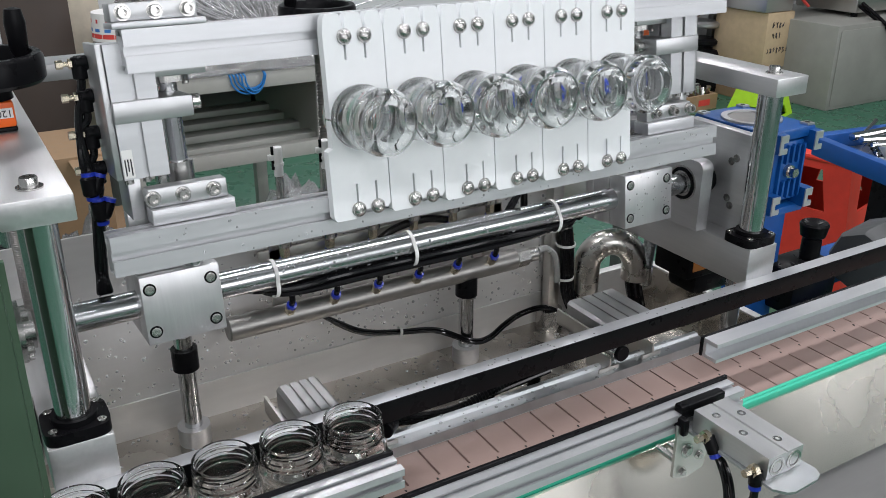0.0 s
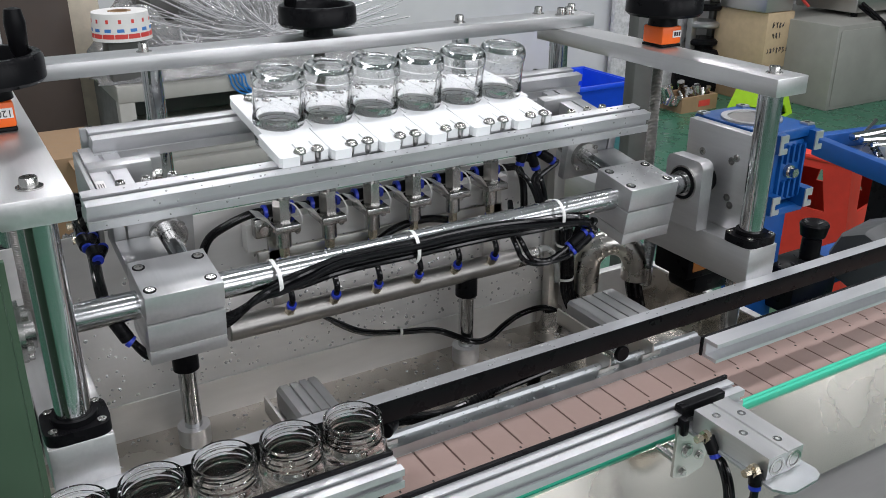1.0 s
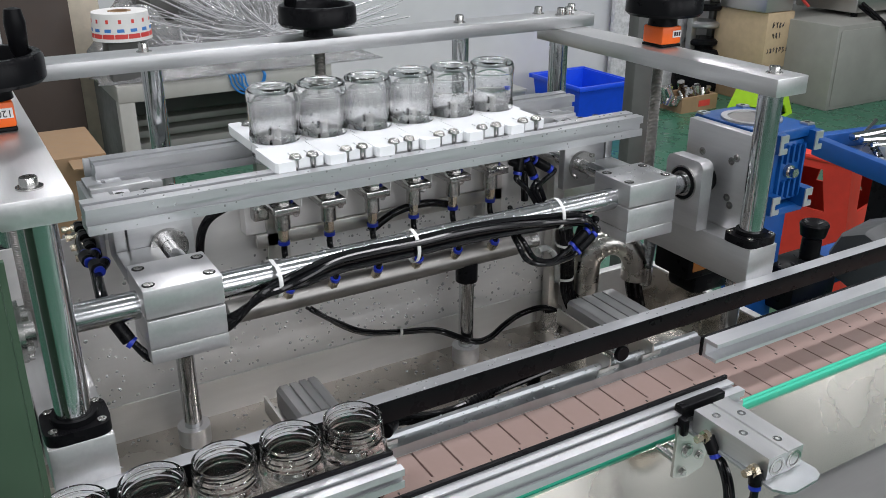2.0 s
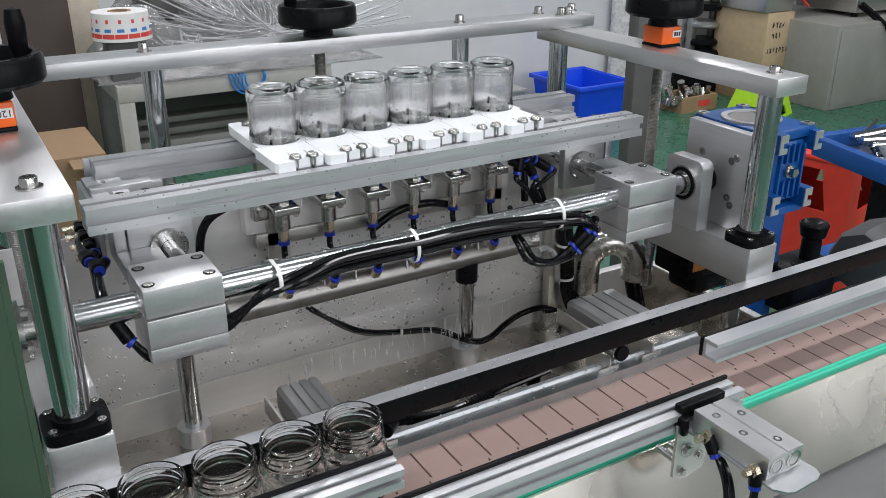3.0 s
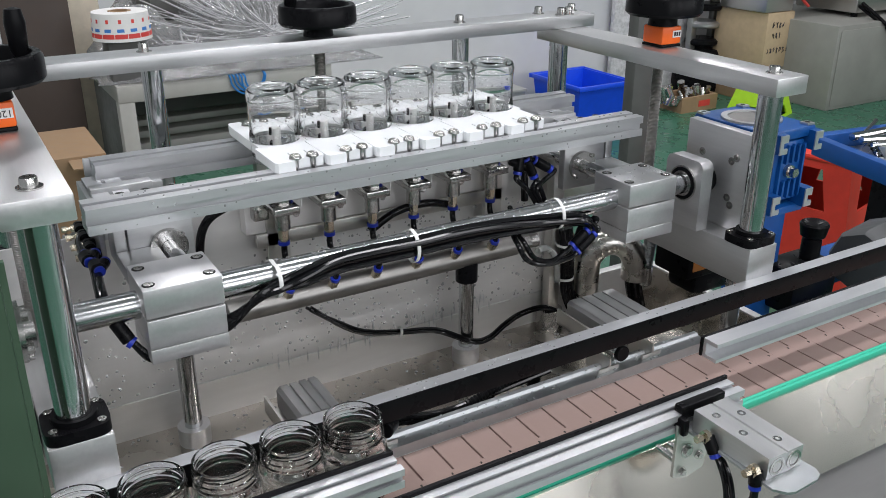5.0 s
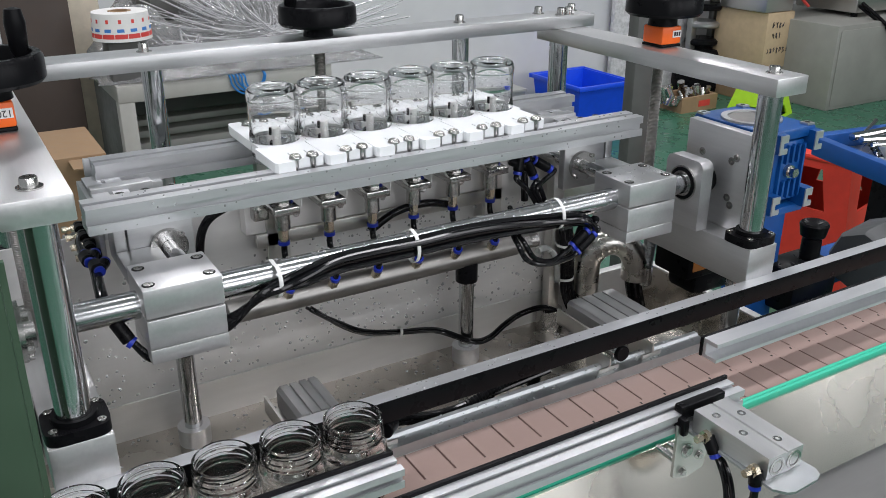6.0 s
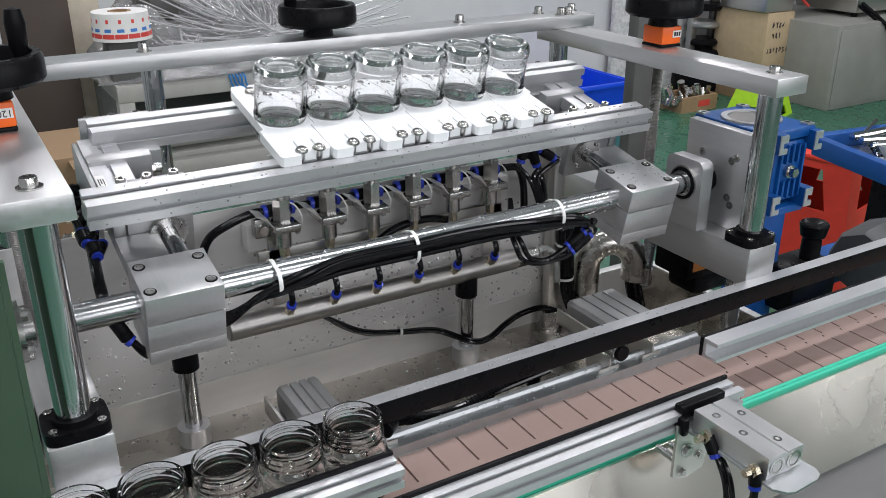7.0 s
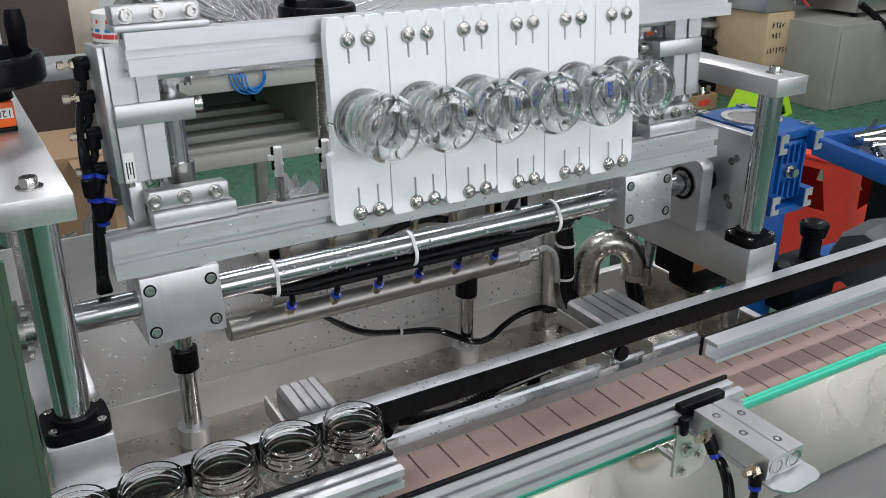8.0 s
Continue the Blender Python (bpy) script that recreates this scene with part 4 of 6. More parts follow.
for x, z, r in ((0.622, 0.022, 0.0055), (0.618, -0.004, 0.0036), (0.641, 0.010, 0.0036)):
    bm = B(); rod(bm, (x, 0.5412, z), (x, 0.5365, z), r, 6); lathe(bm, [(0, 0), (r * 1.6, 0), (r * 1.6, 0.0012), (0, 0.0012)], front(x, 0.5411, z), 20); part("bolt", bm, STEEL, up_)
bm = B(); rod(bm, (0.622, 0.5446, 0.0), (0.622, 0.583, 0.0), 0.004); rod(bm, (0.640, 0.5446, -0.002), (0.640, 0.583, -0.002), 0.004); part("standoff_bolts", bm, STEEL, stop)
fitting(stop, (0.617, 0.512, 0.0600), (0.10, -0.55, -0.9), 0.019, (-1, 0, 0.05))
fitting(stop, (0.617, 0.449, 0.0590), (0.0, -0.1, -1), 0.017, (-1, 0, 0.05))
bm = B(); tube(bm, [(0.619, 0.503, 0.044), (0.621, 0.494, 0.032), (0.623, 0.484, 0.005), (0.617, 0.470, -0.05), (0.600, 0.44, -0.14)], 0.0030, 10); part("air_hose", bm, RUBBER, stop)
bm = B(); tube(bm, [(0.624, 0.505, 0.043), (0.627, 0.492, 0.030), (0.628, 0.480, 0.004), (0.622, 0.466, -0.05), (0.606, 0.44, -0.14)], 0.0030, 10); part("air_hose", bm, RUBBER, stop)
bm = B(); tube(bm, [(0.617, 0.447, 0.040), (0.616, 0.446, 0.026), (0.609, 0.446, 0.0), (0.602, 0.447, -0.06)], 0.0042, 10); part("air_hose", bm, RUBBER, stop)


def rear_stop(x0, x1, y0, y1, z0, z1, rod_x):
    st = thing("stop_cylinder", ((x0 + x1) / 2, (y0 + y1) / 2, z0), "grooved aluminium stop cylinder in a bent steel cradle", "air cylinder", "rear stop cylinders")
    bm = B(); xm = (x0 + x1) / 2
    sec = [(x0, z0), (x1, z0), (x1, z1 - 0.004), (x1 - 0.004, z1)]
    for f in (0.70, 0.48, 0.26):
        gx = x0 + (x1 - x0) * f
        sec += [(gx + 0.003, z1), (gx + 0.003, z1 - 0.003), (gx, z1 - 0.003), (gx, z1)]
    sec += [(x0 + 0.004, z1), (x0, z1 - 0.004)]
    prism(bm, sec, "y", y0, y1); part("body", bm, GREY_ALU, st)
    bm = B(); box(bm, (x0 - 0.014, y0 - 0.002, z0 - 0.004), (x0 - 0.011, y1 + 0.004, z1 - 0.010)); box(bm, (x0 - 0.014, y0 - 0.004, z0 - 0.004), (x1 + 0.010, y0 - 0.001, z1 - 0.002), 0.001); box(bm, (x0 - 0.014, y0 - 0.004, z0 - 0.005), (x1 + 0.006, y1, z0 - 0.002))
    cr = part("cradle", bm, SHEET, st)
    for x in (x0 + 0.012, x1 - 0.010):
        bm = B(); rod(bm, (x, y0 - 0.0041, (z0 + z1) / 2 + 0.004), (x, y0 - 0.008, (z0 + z1) / 2 + 0.004), 0.0038, 6); part("bolt", bm, STEEL, cr)
    bm = B(); rod(bm, (rod_x, 0.728, z0 - 0.004), (rod_x, y0, z0 - 0.004), 0.0115, 28, 0.001); pr = part("piston_rod", bm, CHROME, st)
    bm = B(); rod(bm, (rod_x, 0.722, z0 - 0.004), (rod_x, 0.728, z0 - 0.004), 0.0105, 28, 0.001); part("tip", bm, BLACK, pr, "black plastic tip")
    for x in (rod_x - 0.022, rod_x + 0.050):
        bm = B(); box(bm, (x, 0.722, -0.002), (x + 0.003, 0.768, z0 - 0.004), 0.0008); box(bm, (x - 0.016, 0.722, -0.002), (x + 0.016, 0.725, 0.018), 0.0008); pl = part("support_plate", bm, SHEET, st)
        bm = B(); rod(bm, (x - 0.008, 0.722, 0.008), (x - 0.008, 0.716, 0.008), 0.0045, 6); part("bolt", bm, STEEL, pl)
    return st


GREY_ALU = mat("grey_cast_aluminium", (0.44, 0.44, 0.44), 0.4, 0.9, 0.1, 0.05, 120, (1, 0.1, 1))
rear_stop(0.684, 0.766, 0.748, 0.832, 0.034, 0.060, 0.690)
rear_stop(0.266, 0.316, 0.758, 0.826, 0.034, 0.060, 0.30)

sensor = thing("sensor", (0.355, 0.72, 0.036), "black round sensor with two black cables", "sensor")
bm = B(); rod(bm, (0.350, 0.722, 0.034), (0.366, 0.738, 0.030), 0.0095, 24, 0.001); part("sensor_body", bm, BLACK, sensor)
bm = B(); tube(bm, [(0.362, 0.736, 0.034), (0.385, 0.752, 0.022), (0.447, 0.757, 0.006), (0.52, 0.757, 0.010), (0.60, 0.757, 0.016)], 0.0042, 10); part("cable", bm, RUBBER, sensor)
bm = B(); tube(bm, [(0.362, 0.740, 0.026), (0.39, 0.758, 0.010), (0.447, 0.760, -0.003), (0.52, 0.762, -0.002)], 0.0040, 10); part("cable", bm, RUBBER, sensor)
con = thing("conduit", (0.45, 0.757, 0), "black corrugated cable conduit behind the guide rail", "conduit")
bm = B(); tube(bm, [(0.385, 0.752, -0.010), (0.43, 0.755, -0.008), (0.475, 0.757, 0.004), (0.519, 0.757, 0.016), (0.561, 0.757, 0.027), (0.60, 0.76, 0.03)], 0.0052, 12, 40, 0.18, 2); part("corrugated_pipe", bm, BLACK, con)
bm = B(); tube(bm, [(0.584, 0.765, 0.045), (0.582, 0.764, 0.01), (0.578, 0.762, -0.03), (0.576, 0.762, -0.09)], 0.0085, 12); part("corrugated_pipe", bm, BLACK, con)

# ---- hoses in the tank ----
loom = thing("hose_loom", (0.65, 1.04, TZ), "bundle of thin black hoses sagging across the tank", "hoses")
for k, (dy, dz) in enumerate(((0, 0), (0.0035, 0.003), (-0.0035, 0.0025), (0.001, 0.0058))):
    pts = [(0.405 - 0.004 * k, 1.052 + dy, 0.022 + dz), (0.44, 1.05 + dy, -0.012 + dz), (0.48, 1.047 + dy, -0.036 + dz), (0.537, 1.045 + dy, -0.050 + dz * 0.8), (0.60, 1.043 + dy, -0.064 + dz), (0.645, 1.010 + dy, -0.080 + dz), (0.676, 1.010 + dy, -0.083 + dz), (0.72, 1.03 + dy, -0.080 + dz), (0.765, 1.05 + dy, -0.082 + dz), (0.815, 1.055 + dy, -0.085 + dz), (0.850, 1.040 + dy, -0.100 + dz)]
    bm = B(); tube(bm, pts, 0.0023, 8); part("hose", bm, RUBBER, loom)
bm = B(); ring(bm, along((0.535, 1.045, -0.0455), (0.541, 1.045, -0.0465)), 0.0062, 0.0072, 0.004, 20); part("cable_tie", bm, TIE, loom)

riser = thing("hose_post", (0.835, 1.06, TZ), "square steel post carrying thick black hoses", "post")
bm = B(); box(bm, (0.823, 1.052, TZ), (0.845, 1.072, 0.20), 0.002); part("post_tube", bm, SHEET, riser)
bm = B(); lathe(bm, [(0, 0), (0.024, 0), (0.022, 0.028), (0.013, 0.030), (0, 0.030)], up(0.834, 1.062, TZ), 28); part("foot", bm, STEEL, riser)
for k in range(3):
    o = 0.0075 * k
    bm = B(); tube(bm, [(0.838 + o, 1.044, 0.060), (0.842 + o, 1.042, 0.02), (0.844 + o, 1.042, -0.02), (0.848 + o, 1.040, -0.06), (0.862 + o, 1.030, -0.095), (0.885 + o, 1.015, -0.108), (0.92 + o, 1.0, -0.110)], 0.0058, 12); part("hose", bm, RUBBER, riser)
for z in (0.030, -0.030):
    bm = B(); ring(bm, up(0.848, 1.045, z), 0.0155, 0.0167, 0.004, 24); part("cable_tie", bm, TIE, riser)

clear = thing("water_hose", (0.80, 1.04, 0.03), "clear plastic water hose at the manifold's end", "hose")
bm = B(); tube(bm, [(0.780, 1.030, 0.040), (0.80, 1.035, 0.038), (0.818, 1.036, 0.022), (0.826, 1.038, -0.004), (0.830, 1.040, -0.03)], 0.0052, 12); part("hose", bm, mat("milky_hose_plastic", (0.62, 0.64, 0.62), 0.25, 0, 0.1, 0.0, 40, trans=0.5), clear)

upipe = thing("u_bend_pipe", (0.92, 1.03, TZ), "dull stainless U-bend pipe standing in the tank", "pipe")
c = Vector((0.929, 1.022, -0.018))
d = Vector((0.036, -0.020, 0))
pts = [c - d + Vector((0, 0, -0.10)), c - d + Vector((0, 0, -0.05))] + [c - d * math.cos(a) + Vector((0, 0, 0.045 * math.sin(a))) for a in np.linspace(0, math.pi, 9)] + [c + d + Vector((0, 0, -0.022))]
bm = B(); tube(bm, pts, 0.0225, 28, 4); part("bent_pipe", bm, mat("dull_stainless_pipe", (0.62, 0.595, 0.56), 0.28, 1.0, 0.12, 0.08, 60), upipe)
for k in range(6):
    a = k * 1.05
    p0 = c + d + Vector((0.011 * math.cos(a), 0.011 * math.sin(a), -0.015))
    bm = B(); tube(bm, [p0, p0 + Vector((0, 0, -0.018)), p0 + Vector((0.006, -0.004, -0.05)), p0 + Vector((0.03, 0.01, -0.09))], 0.0042, 8); part("cable", bm, RUBBER, upipe)
flex = thing("flexible_conduit", (0.972, 0.99, 0.0), "grey metal flexible conduit entering the pipe", "conduit")
bm = B(); tube(bm, [(0.965, 0.965, 0.125), (0.972, 0.975, 0.07), (0.977, 0.985, 0.02), (0.978, 0.99, -0.018)], 0.0098, 16, 24, 0.12, 1); part("corrugated_pipe", bm, GALV, flex)
bm = B(); rod(bm, (0.978, 0.99, -0.050), (0.978, 0.99, -0.014), 0.0125, 20, 0.002); part("sleeve", bm, STEEL, flex)

# air line feeding the tees, moves with the nozzles
bm = B(); tube(bm, [(0.343, 1.045, 0.1855), (0.325, 1.046, 0.1855), (0.295, 1.050, 0.1755), (0.268, 1.056, 0.158), (0.256, 1.058, 0.125), (0.254, 1.06, 0.06)], 0.0058, 12); part("feed_hose", bm, RUBBER, noz)
bm = B(); tube(bm, [(0.703, 1.045, 0.1855), (0.725, 1.046, 0.1835), (0.748, 1.048, 0.178), (0.758, 1.046, 0.150), (0.760, 1.044, 0.10)], 0.0058, 12); part("feed_hose", bm, RUBBER, noz)
bm = B(); tube(bm, [(0.49, 1.04, 0.105), (0.53, 1.035, 0.128), (0.58, 1.035, 0.132), (0.63, 1.04, 0.118)], 0.0058, 12); part("feed_hose", bm, RUBBER, noz)
bm = B(); box(bm, (0.325, 1.040, 0.150), (0.347, 1.056, 0.178), 0.003); rod(bm, (0.336, 1.040, 0.163), (0.336, 1.034, 0.163), 0.006, 16); part("pipe_clamp", bm, STEEL, noz)

# black Y connectors where the hoses leave the shaft
for k, (a, b) in enumerate((((0.711, AY - 0.021, AZ - 0.030), (0.690, AY - 0.022, AZ - 0.043)), ((0.722, AY - 0.022, AZ - 0.036), (0.697, AY - 0.024, AZ - 0.052)))):
    a, b = Vector(a), Vector(b)
    d = (b - a).normalized()
    bm = B(); rod(bm, a, b, 0.0068, 16, 0.002); rod(bm, a + Vector((0, 0.010, 0.002)), a.lerp(b, 0.75), 0.0056, 14, 0.001); yc = part("y_connector", bm, BLACK, rig, "black push-in Y connector")
    for p, q in ((a, a - d * 0.004), (b, b + d * 0.004)):
        bm = B(); rod(bm, p, q, 0.0060, 16); part("release_ring", bm, BLUE_RING, yc)
    e = b + d * 0.003
    bm = B(); tube(bm, [b, e + d * 0.010, (0.656 - 0.010 * k, AY - 0.022, AZ - 0.059 - 0.003 * k), (0.629 - 0.012 * k, AY - 0.021, AZ - 0.050), (0.616 - 0.010 * k, AY - 0.014, AZ - 0.028), (0.619 - 0.006 * k, AY + 0.010, AZ - 0.020), (0.640, AY + 0.055, AZ - 0.006)], 0.0035, 10, 8); part("air_hose", bm, RUBBER, rig)
    bm = B(); tube(bm, [a - d * 0.003, a - d * 0.012, (0.730 - 0.004 * k, AY - 0.020, AZ - 0.016 - 0.008 * k), (0.722, AY - 0.021, AZ - 0.012 - 0.004 * k)], 0.0035, 10, 6); part("air_hose", bm, RUBBER, rig)
# connectors that hang behind the front bar
for k, (x, y, z, ang) in enumerate(((0.686, 0.102, 0.034, -0.3), (0.703, 0.098, 0.026, 0.4), (0.722, 0.094, 0.030, 1.0), (0.694, 0.108, 0.044, 0.7))):
    a = Vector((x, AY + y, AZ + z))
    d = Vector((math.sin(ang), -0.2, -math.cos(ang))).normalized()
    bm = B(); rod(bm, a - d * 0.014, a + d * 0.010, 0.0072, 16, 0.002); rod(bm, a, a + Vector((-0.012, 0.006, 0.006)), 0.0060, 14, 0.001); yc = part("y_connector", bm, BLACK, rig)
    for p, q in ((a + d * 0.010, a + d * 0.0145), (a - d * 0.014, a - d * 0.0175)):
        bm = B(); rod(bm, p, q, 0.0064, 16); part("release_ring", bm, BLUE_RING, yc)
    e = a + d * 0.013
    bm = B(); tube(bm, [e, e + d * 0.008, (0.694 + 0.007 * k, AY + 0.088, AZ - 0.002), (0.693 + 0.004 * k, AY + 0.060, AZ - 0.022), (0.680, AY + 0.035, AZ - 0.034)], 0.0036, 10); part("air_hose", bm, RUBBER, rig)
    bm = B(); tube(bm, [a - d * 0.016, a - d * 0.024, (x - 0.014, AY + y + 0.014, AZ + z + 0.024), (x - 0.004 + 0.012 * k, AY + 0.150, AZ + 0.044)], 0.0036, 10); part("air_hose", bm, RUBBER, rig)
# hoses that hang at the cylinders and gather in two connectors
for k, y in enumerate((1.0035, 1.038, 1.073, 1.104)):
    ex, o = 0.1210, 0.0045 * (k % 2)
    bm = B(); tube(bm, [(ex, y - 0.014, 0.188), (ex - 0.001, y - 0.022, 0.188), (0.1145 - 0.003 * (k // 2), min(y - 0.030, 1.022 + 0.008 * k), 0.189), (0.109 + o, 1.000 + 0.002 * k, 0.190), (0.113 + o, 0.978, 0.188), (0.112 + o, 0.955, 0.186), (0.109 + o, 0.925, 0.183), (0.107 + o, 0.895, 0.177), (0.106 + 0.003 * k, AY + 0.014, AZ - 0.020)], 0.0040, 10); part("air_hose", bm, RUBBER, rig)
for x, y, z in ((0.1110, 0.988, 0.192), (0.1165, 0.962, 0.190)):
    bm = B(); rod(bm, (x, y + 0.010, z), (x + 0.001, y - 0.010, z - 0.001), 0.0082, 16, 0.002); rod(bm, (x + 0.010, y + 0.008, z), (x + 0.003, y - 0.006, z), 0.0066, 14, 0.001); yc = part("y_connector", bm, BLACK, rig, "black push-in Y connector")
    for p, q in (((x, y + 0.010, z), (x, y + 0.0135, z)), ((x + 0.010, y + 0.008, z), (x + 0.0115, y + 0.0115, z)), ((x + 0.001, y - 0.010, z - 0.001), (x + 0.0012, y - 0.0135, z - 0.0015))):
        bm = B(); rod(bm, p, q, 0.0062, 14); part("release_ring", bm, BLUE_RING, yc)

bm = B(); rod(bm, (0.112, AY - 0.002, AZ - 0.013), (0.122, AY - 0.010, AZ - 0.034), 0.0075, 16, 0.001); yc = part("elbow_fitting", bm, BLACK, rig)
bm = B(); rod(bm, (0.122, AY - 0.010, AZ - 0.034), (0.1255, AY - 0.012, AZ - 0.037), 0.0068, 16); part("release_ring", bm, BLUE_RING, yc)
for k in range(2):
    bm = B(); tube(bm, [(0.1255, AY - 0.012, AZ - 0.037), (0.138, AY - 0.016, AZ - 0.052 - 0.004 * k), (0.155, AY - 0.014, AZ - 0.061), (0.185, AY - 0.006, AZ - 0.063)], 0.0040, 10); part("air_hose", bm, RUBBER, rig)

# ---- left side ----
# Steel panel; the green it reflects is put into its colour.
guard = thing("guard_panel", (-0.2, 0.7, FZ), "guard panel at the machine's end, coloured with a green reflection", "guard panel")
bm = B(); prism(bm, [(-0.45, -0.85), (0.0030, -0.85), (0.0140, 0.316), (-0.45, 0.316)], "y", 0.700, 0.703); part("sheet", bm, GREEN_PANEL, guard)
bm = B(); prism(bm, [(0.0032, -0.85), (0.0085, -0.85), (0.0195, 0.316), (0.0142, 0.316)], "y", 0.699, 0.7045); part("edge_strip", bm, GREEN_PANEL, guard)
bm = B(); box(bm, (-0.45, 0.6985, 0.3162), (0.0195, 0.7050, 0.3190)); part("top_strip", bm, GREEN_PANEL, guard)
lw = thing("shaft_bearing", (0.03, AY, AZ), "round steel flange bearing with hex nut", "bearing")
bm = B(); box(bm, (0.006, 0.815, 0.060), (0.0220, 1.010, 0.230), 0.001); part("housing", bm, ALU_Y, lw)
bm = B(); ring(bm, side(0.0226, AY, AZ), 0.0155, 0.030, 0.005, 40); ring(bm, side(0.0276, AY, AZ), 0.0155, 0.020, 0.010, 32); part("flange", bm, STEEL, lw)
for a in range(4):
    bm = B(); rod(bm, (0.0276, AY + 0.024 * math.cos(a * 1.57 + 0.5), AZ + 0.024 * math.sin(a * 1.57 + 0.5)), (0.0340, AY + 0.024 * math.cos(a * 1.57 + 0.5), AZ + 0.024 * math.sin(a * 1.57 + 0.5)), 0.0045, 6); part("bolt", bm, STEEL, lw)

for y, z, r in ((0.9802, 0.1440, 0.0062), (0.9450, 0.1400, 0.0070), (0.9180, 0.1235, 0.0095)):
    bm = B(); rod(bm, (0.0220, y, z), (0.0240, y, z), r * 1.6, 28); rod(bm, (0.0240, y, z), (0.0300, y, z), r, 6); rod(bm, (0.0300, y, z), (0.0360, y, z), r * 0.62, 18, 0.001); part("hex_bolt", bm, STEEL, lw, "bright hex bolt with washer")

# ---- bench behind ----
bench = thing("workbench", (0.9, 3.2, FZ), "ivory steel machine bench with slatted lower shelf", "bench")
bm = B(); box(bm, (0.50, 2.90, -0.085), (1.24, 3.75, -0.030), 0.003); part("bench_top", bm, BENCH, bench)
for x, y in ((0.50, 2.90), (1.19, 2.90), (0.50, 3.70), (1.19, 3.70)):
    bm = B(); box(bm, (x, y, FZ), (x + 0.05, y + 0.05, -0.085), 0.002); part("leg", bm, BENCH, bench)
bm = B(); box(bm, (0.50, 2.902, -0.350), (1.24, 2.945, -0.300), 0.002); part("rail", bm, BENCH, bench)
for k in range(4):
    bm = B(); box(bm, (0.52, 3.02 + 0.17 * k, -0.34), (1.22, 3.10 + 0.17 * k, -0.305), 0.002); part("shelf_slat", bm, GREY_PAINT, bench)
bm = B(); box(bm, (1.215, 2.95, -0.345), (1.235, 3.70, -0.086)); part("side_panel", bm, GREY_PAINT, bench)
bm = B(); box(bm, (0.53, 3.70, -0.345), (1.21, 3.72, -0.086)); part("back_panel", bm, DARK_GREY, bench)
bm = B(); box(bm, (0.503, 2.96, -0.60), (0.523, 3.70, -0.086)); part("side_panel", bm, DARK_GREY, bench)
coil = thing("hose_coil", (0.92, 2.88, -0.03), "coiled thin blue air hose hanging over the bench edge", "hose")
HOSE_BLUE = mat("blue_hose_plastic", (0.02, 0.20, 0.55), 0.35)
for k in range(5):
    w, dz = 0.060 - 0.006 * k, 0.066 - 0.009 * (k % 3)
    pts = [(0.925 + 0.006 * k + w * math.cos(a), 2.892 - 0.003 * k, -0.032 - dz * math.sin(a)) for a in np.linspace(0, math.pi, 9)]
    bm = B(); tube(bm, [(pts[0][0], 2.95, -0.026)] + pts + [(pts[-1][0], 2.95, -0.026)], 0.0032, 8, 4); part("hose", bm, HOSE_BLUE, coil)

rng = random.Random(4)
def heap(name, cx, cy, z0, sx, sy, h, nx, ny, material, label, category, peak=2.0, rough=0.5, seed=1):
    """A crumpled sheet draped over a heap."""
    bm = B(); noise.seed_set(seed)
    g2 = []
    for j in range(ny):
        row = []
        for i in range(nx):
            u, v = i / (nx - 1) * 2 - 1, j / (ny - 1) * 2 - 1
            e = max(0.0, 1 - abs(u) ** peak) * max(0.0, 1 - abs(v) ** peak)
            p = Vector((u * 6, v * 6, seed))
            n = noise.noise(p * 0.5) * 0.6 + abs(noise.noise(Vector((u * 3 + v * 4, v * 9, seed)))) * 0.45 - 0.15 + 0.10 * noise.noise(Vector((u * 9 + v * 14, v * 26, seed)))
            row.append(bm.verts.new((cx + u * sx + rough * 0.06 * sx * noise.noise(p * 2 + Vector((9, 0, 0))), cy + v * sy, z0 + max(0.004, h * e * (0.75 + rough * n)))))
        g2.append(row)
    for j in range(ny - 1):
        for i in range(nx - 1):
            bm.faces.new((g2[j][i], g2[j][i + 1], g2[j + 1][i + 1], g2[j + 1][i]))
    ob = solo(name, bm, material, label, category, (cx, cy, z0))
    md = ob.modifiers.new("thick", "SOLIDIFY")
    md.thickness = 0.002
    return ob


FILM2 = mat("crumpled_clear_film", (0.72, 0.72, 0.72), 0.07, 0.0, 0.2, 1.0, 30, (1, 6, 1), 8, 0.3, trans=0.80)
wm = thing("wrapped_machine", (1.0, 3.3, -0.03), "grey machine parts under clear stretch film", "wrapped machine")
for a, b in (((0.62, 3.15, -0.03), (0.95, 3.55, 0.12)), ((0.97, 3.2, -0.03), (1.20, 3.6, 0.16)), ((0.70, 3.2, 0.12), (0.80, 3.5, 0.24)), ((0.88, 3.0, -0.03), (0.93, 3.1, 0.05)), ((1.05, 3.0, -0.03), (1.12, 3.1, 0.06))):
    bm = B(); box(bm, a, b, 0.01); part("machine_part", bm, DARK_GREY, wm)
heap("stretch_film", 0.92, 3.28, -0.028, 0.46, 0.36, 0.34, 90, 60, FILM2, "crumpled clear stretch film over machine parts", "plastic film", 2.2, 0.9, 3)
heap("stretch_film", 1.02, 3.02, -0.028, 0.42, 0.13, 0.13, 90, 30, FILM2, "shiny crumpled stretch film along the bench edge", "plastic film", 2.0, 1.2, 8)
# Pale strands carry the crumpled film's bright glints in shape and colour.
STRAND = mat("glint_film_strand", (0.80, 0.80, 0.81), 0.12, 0, 0.1, 0.0, 60, trans=0.45)
fan = random.Random(21)
bm = B()
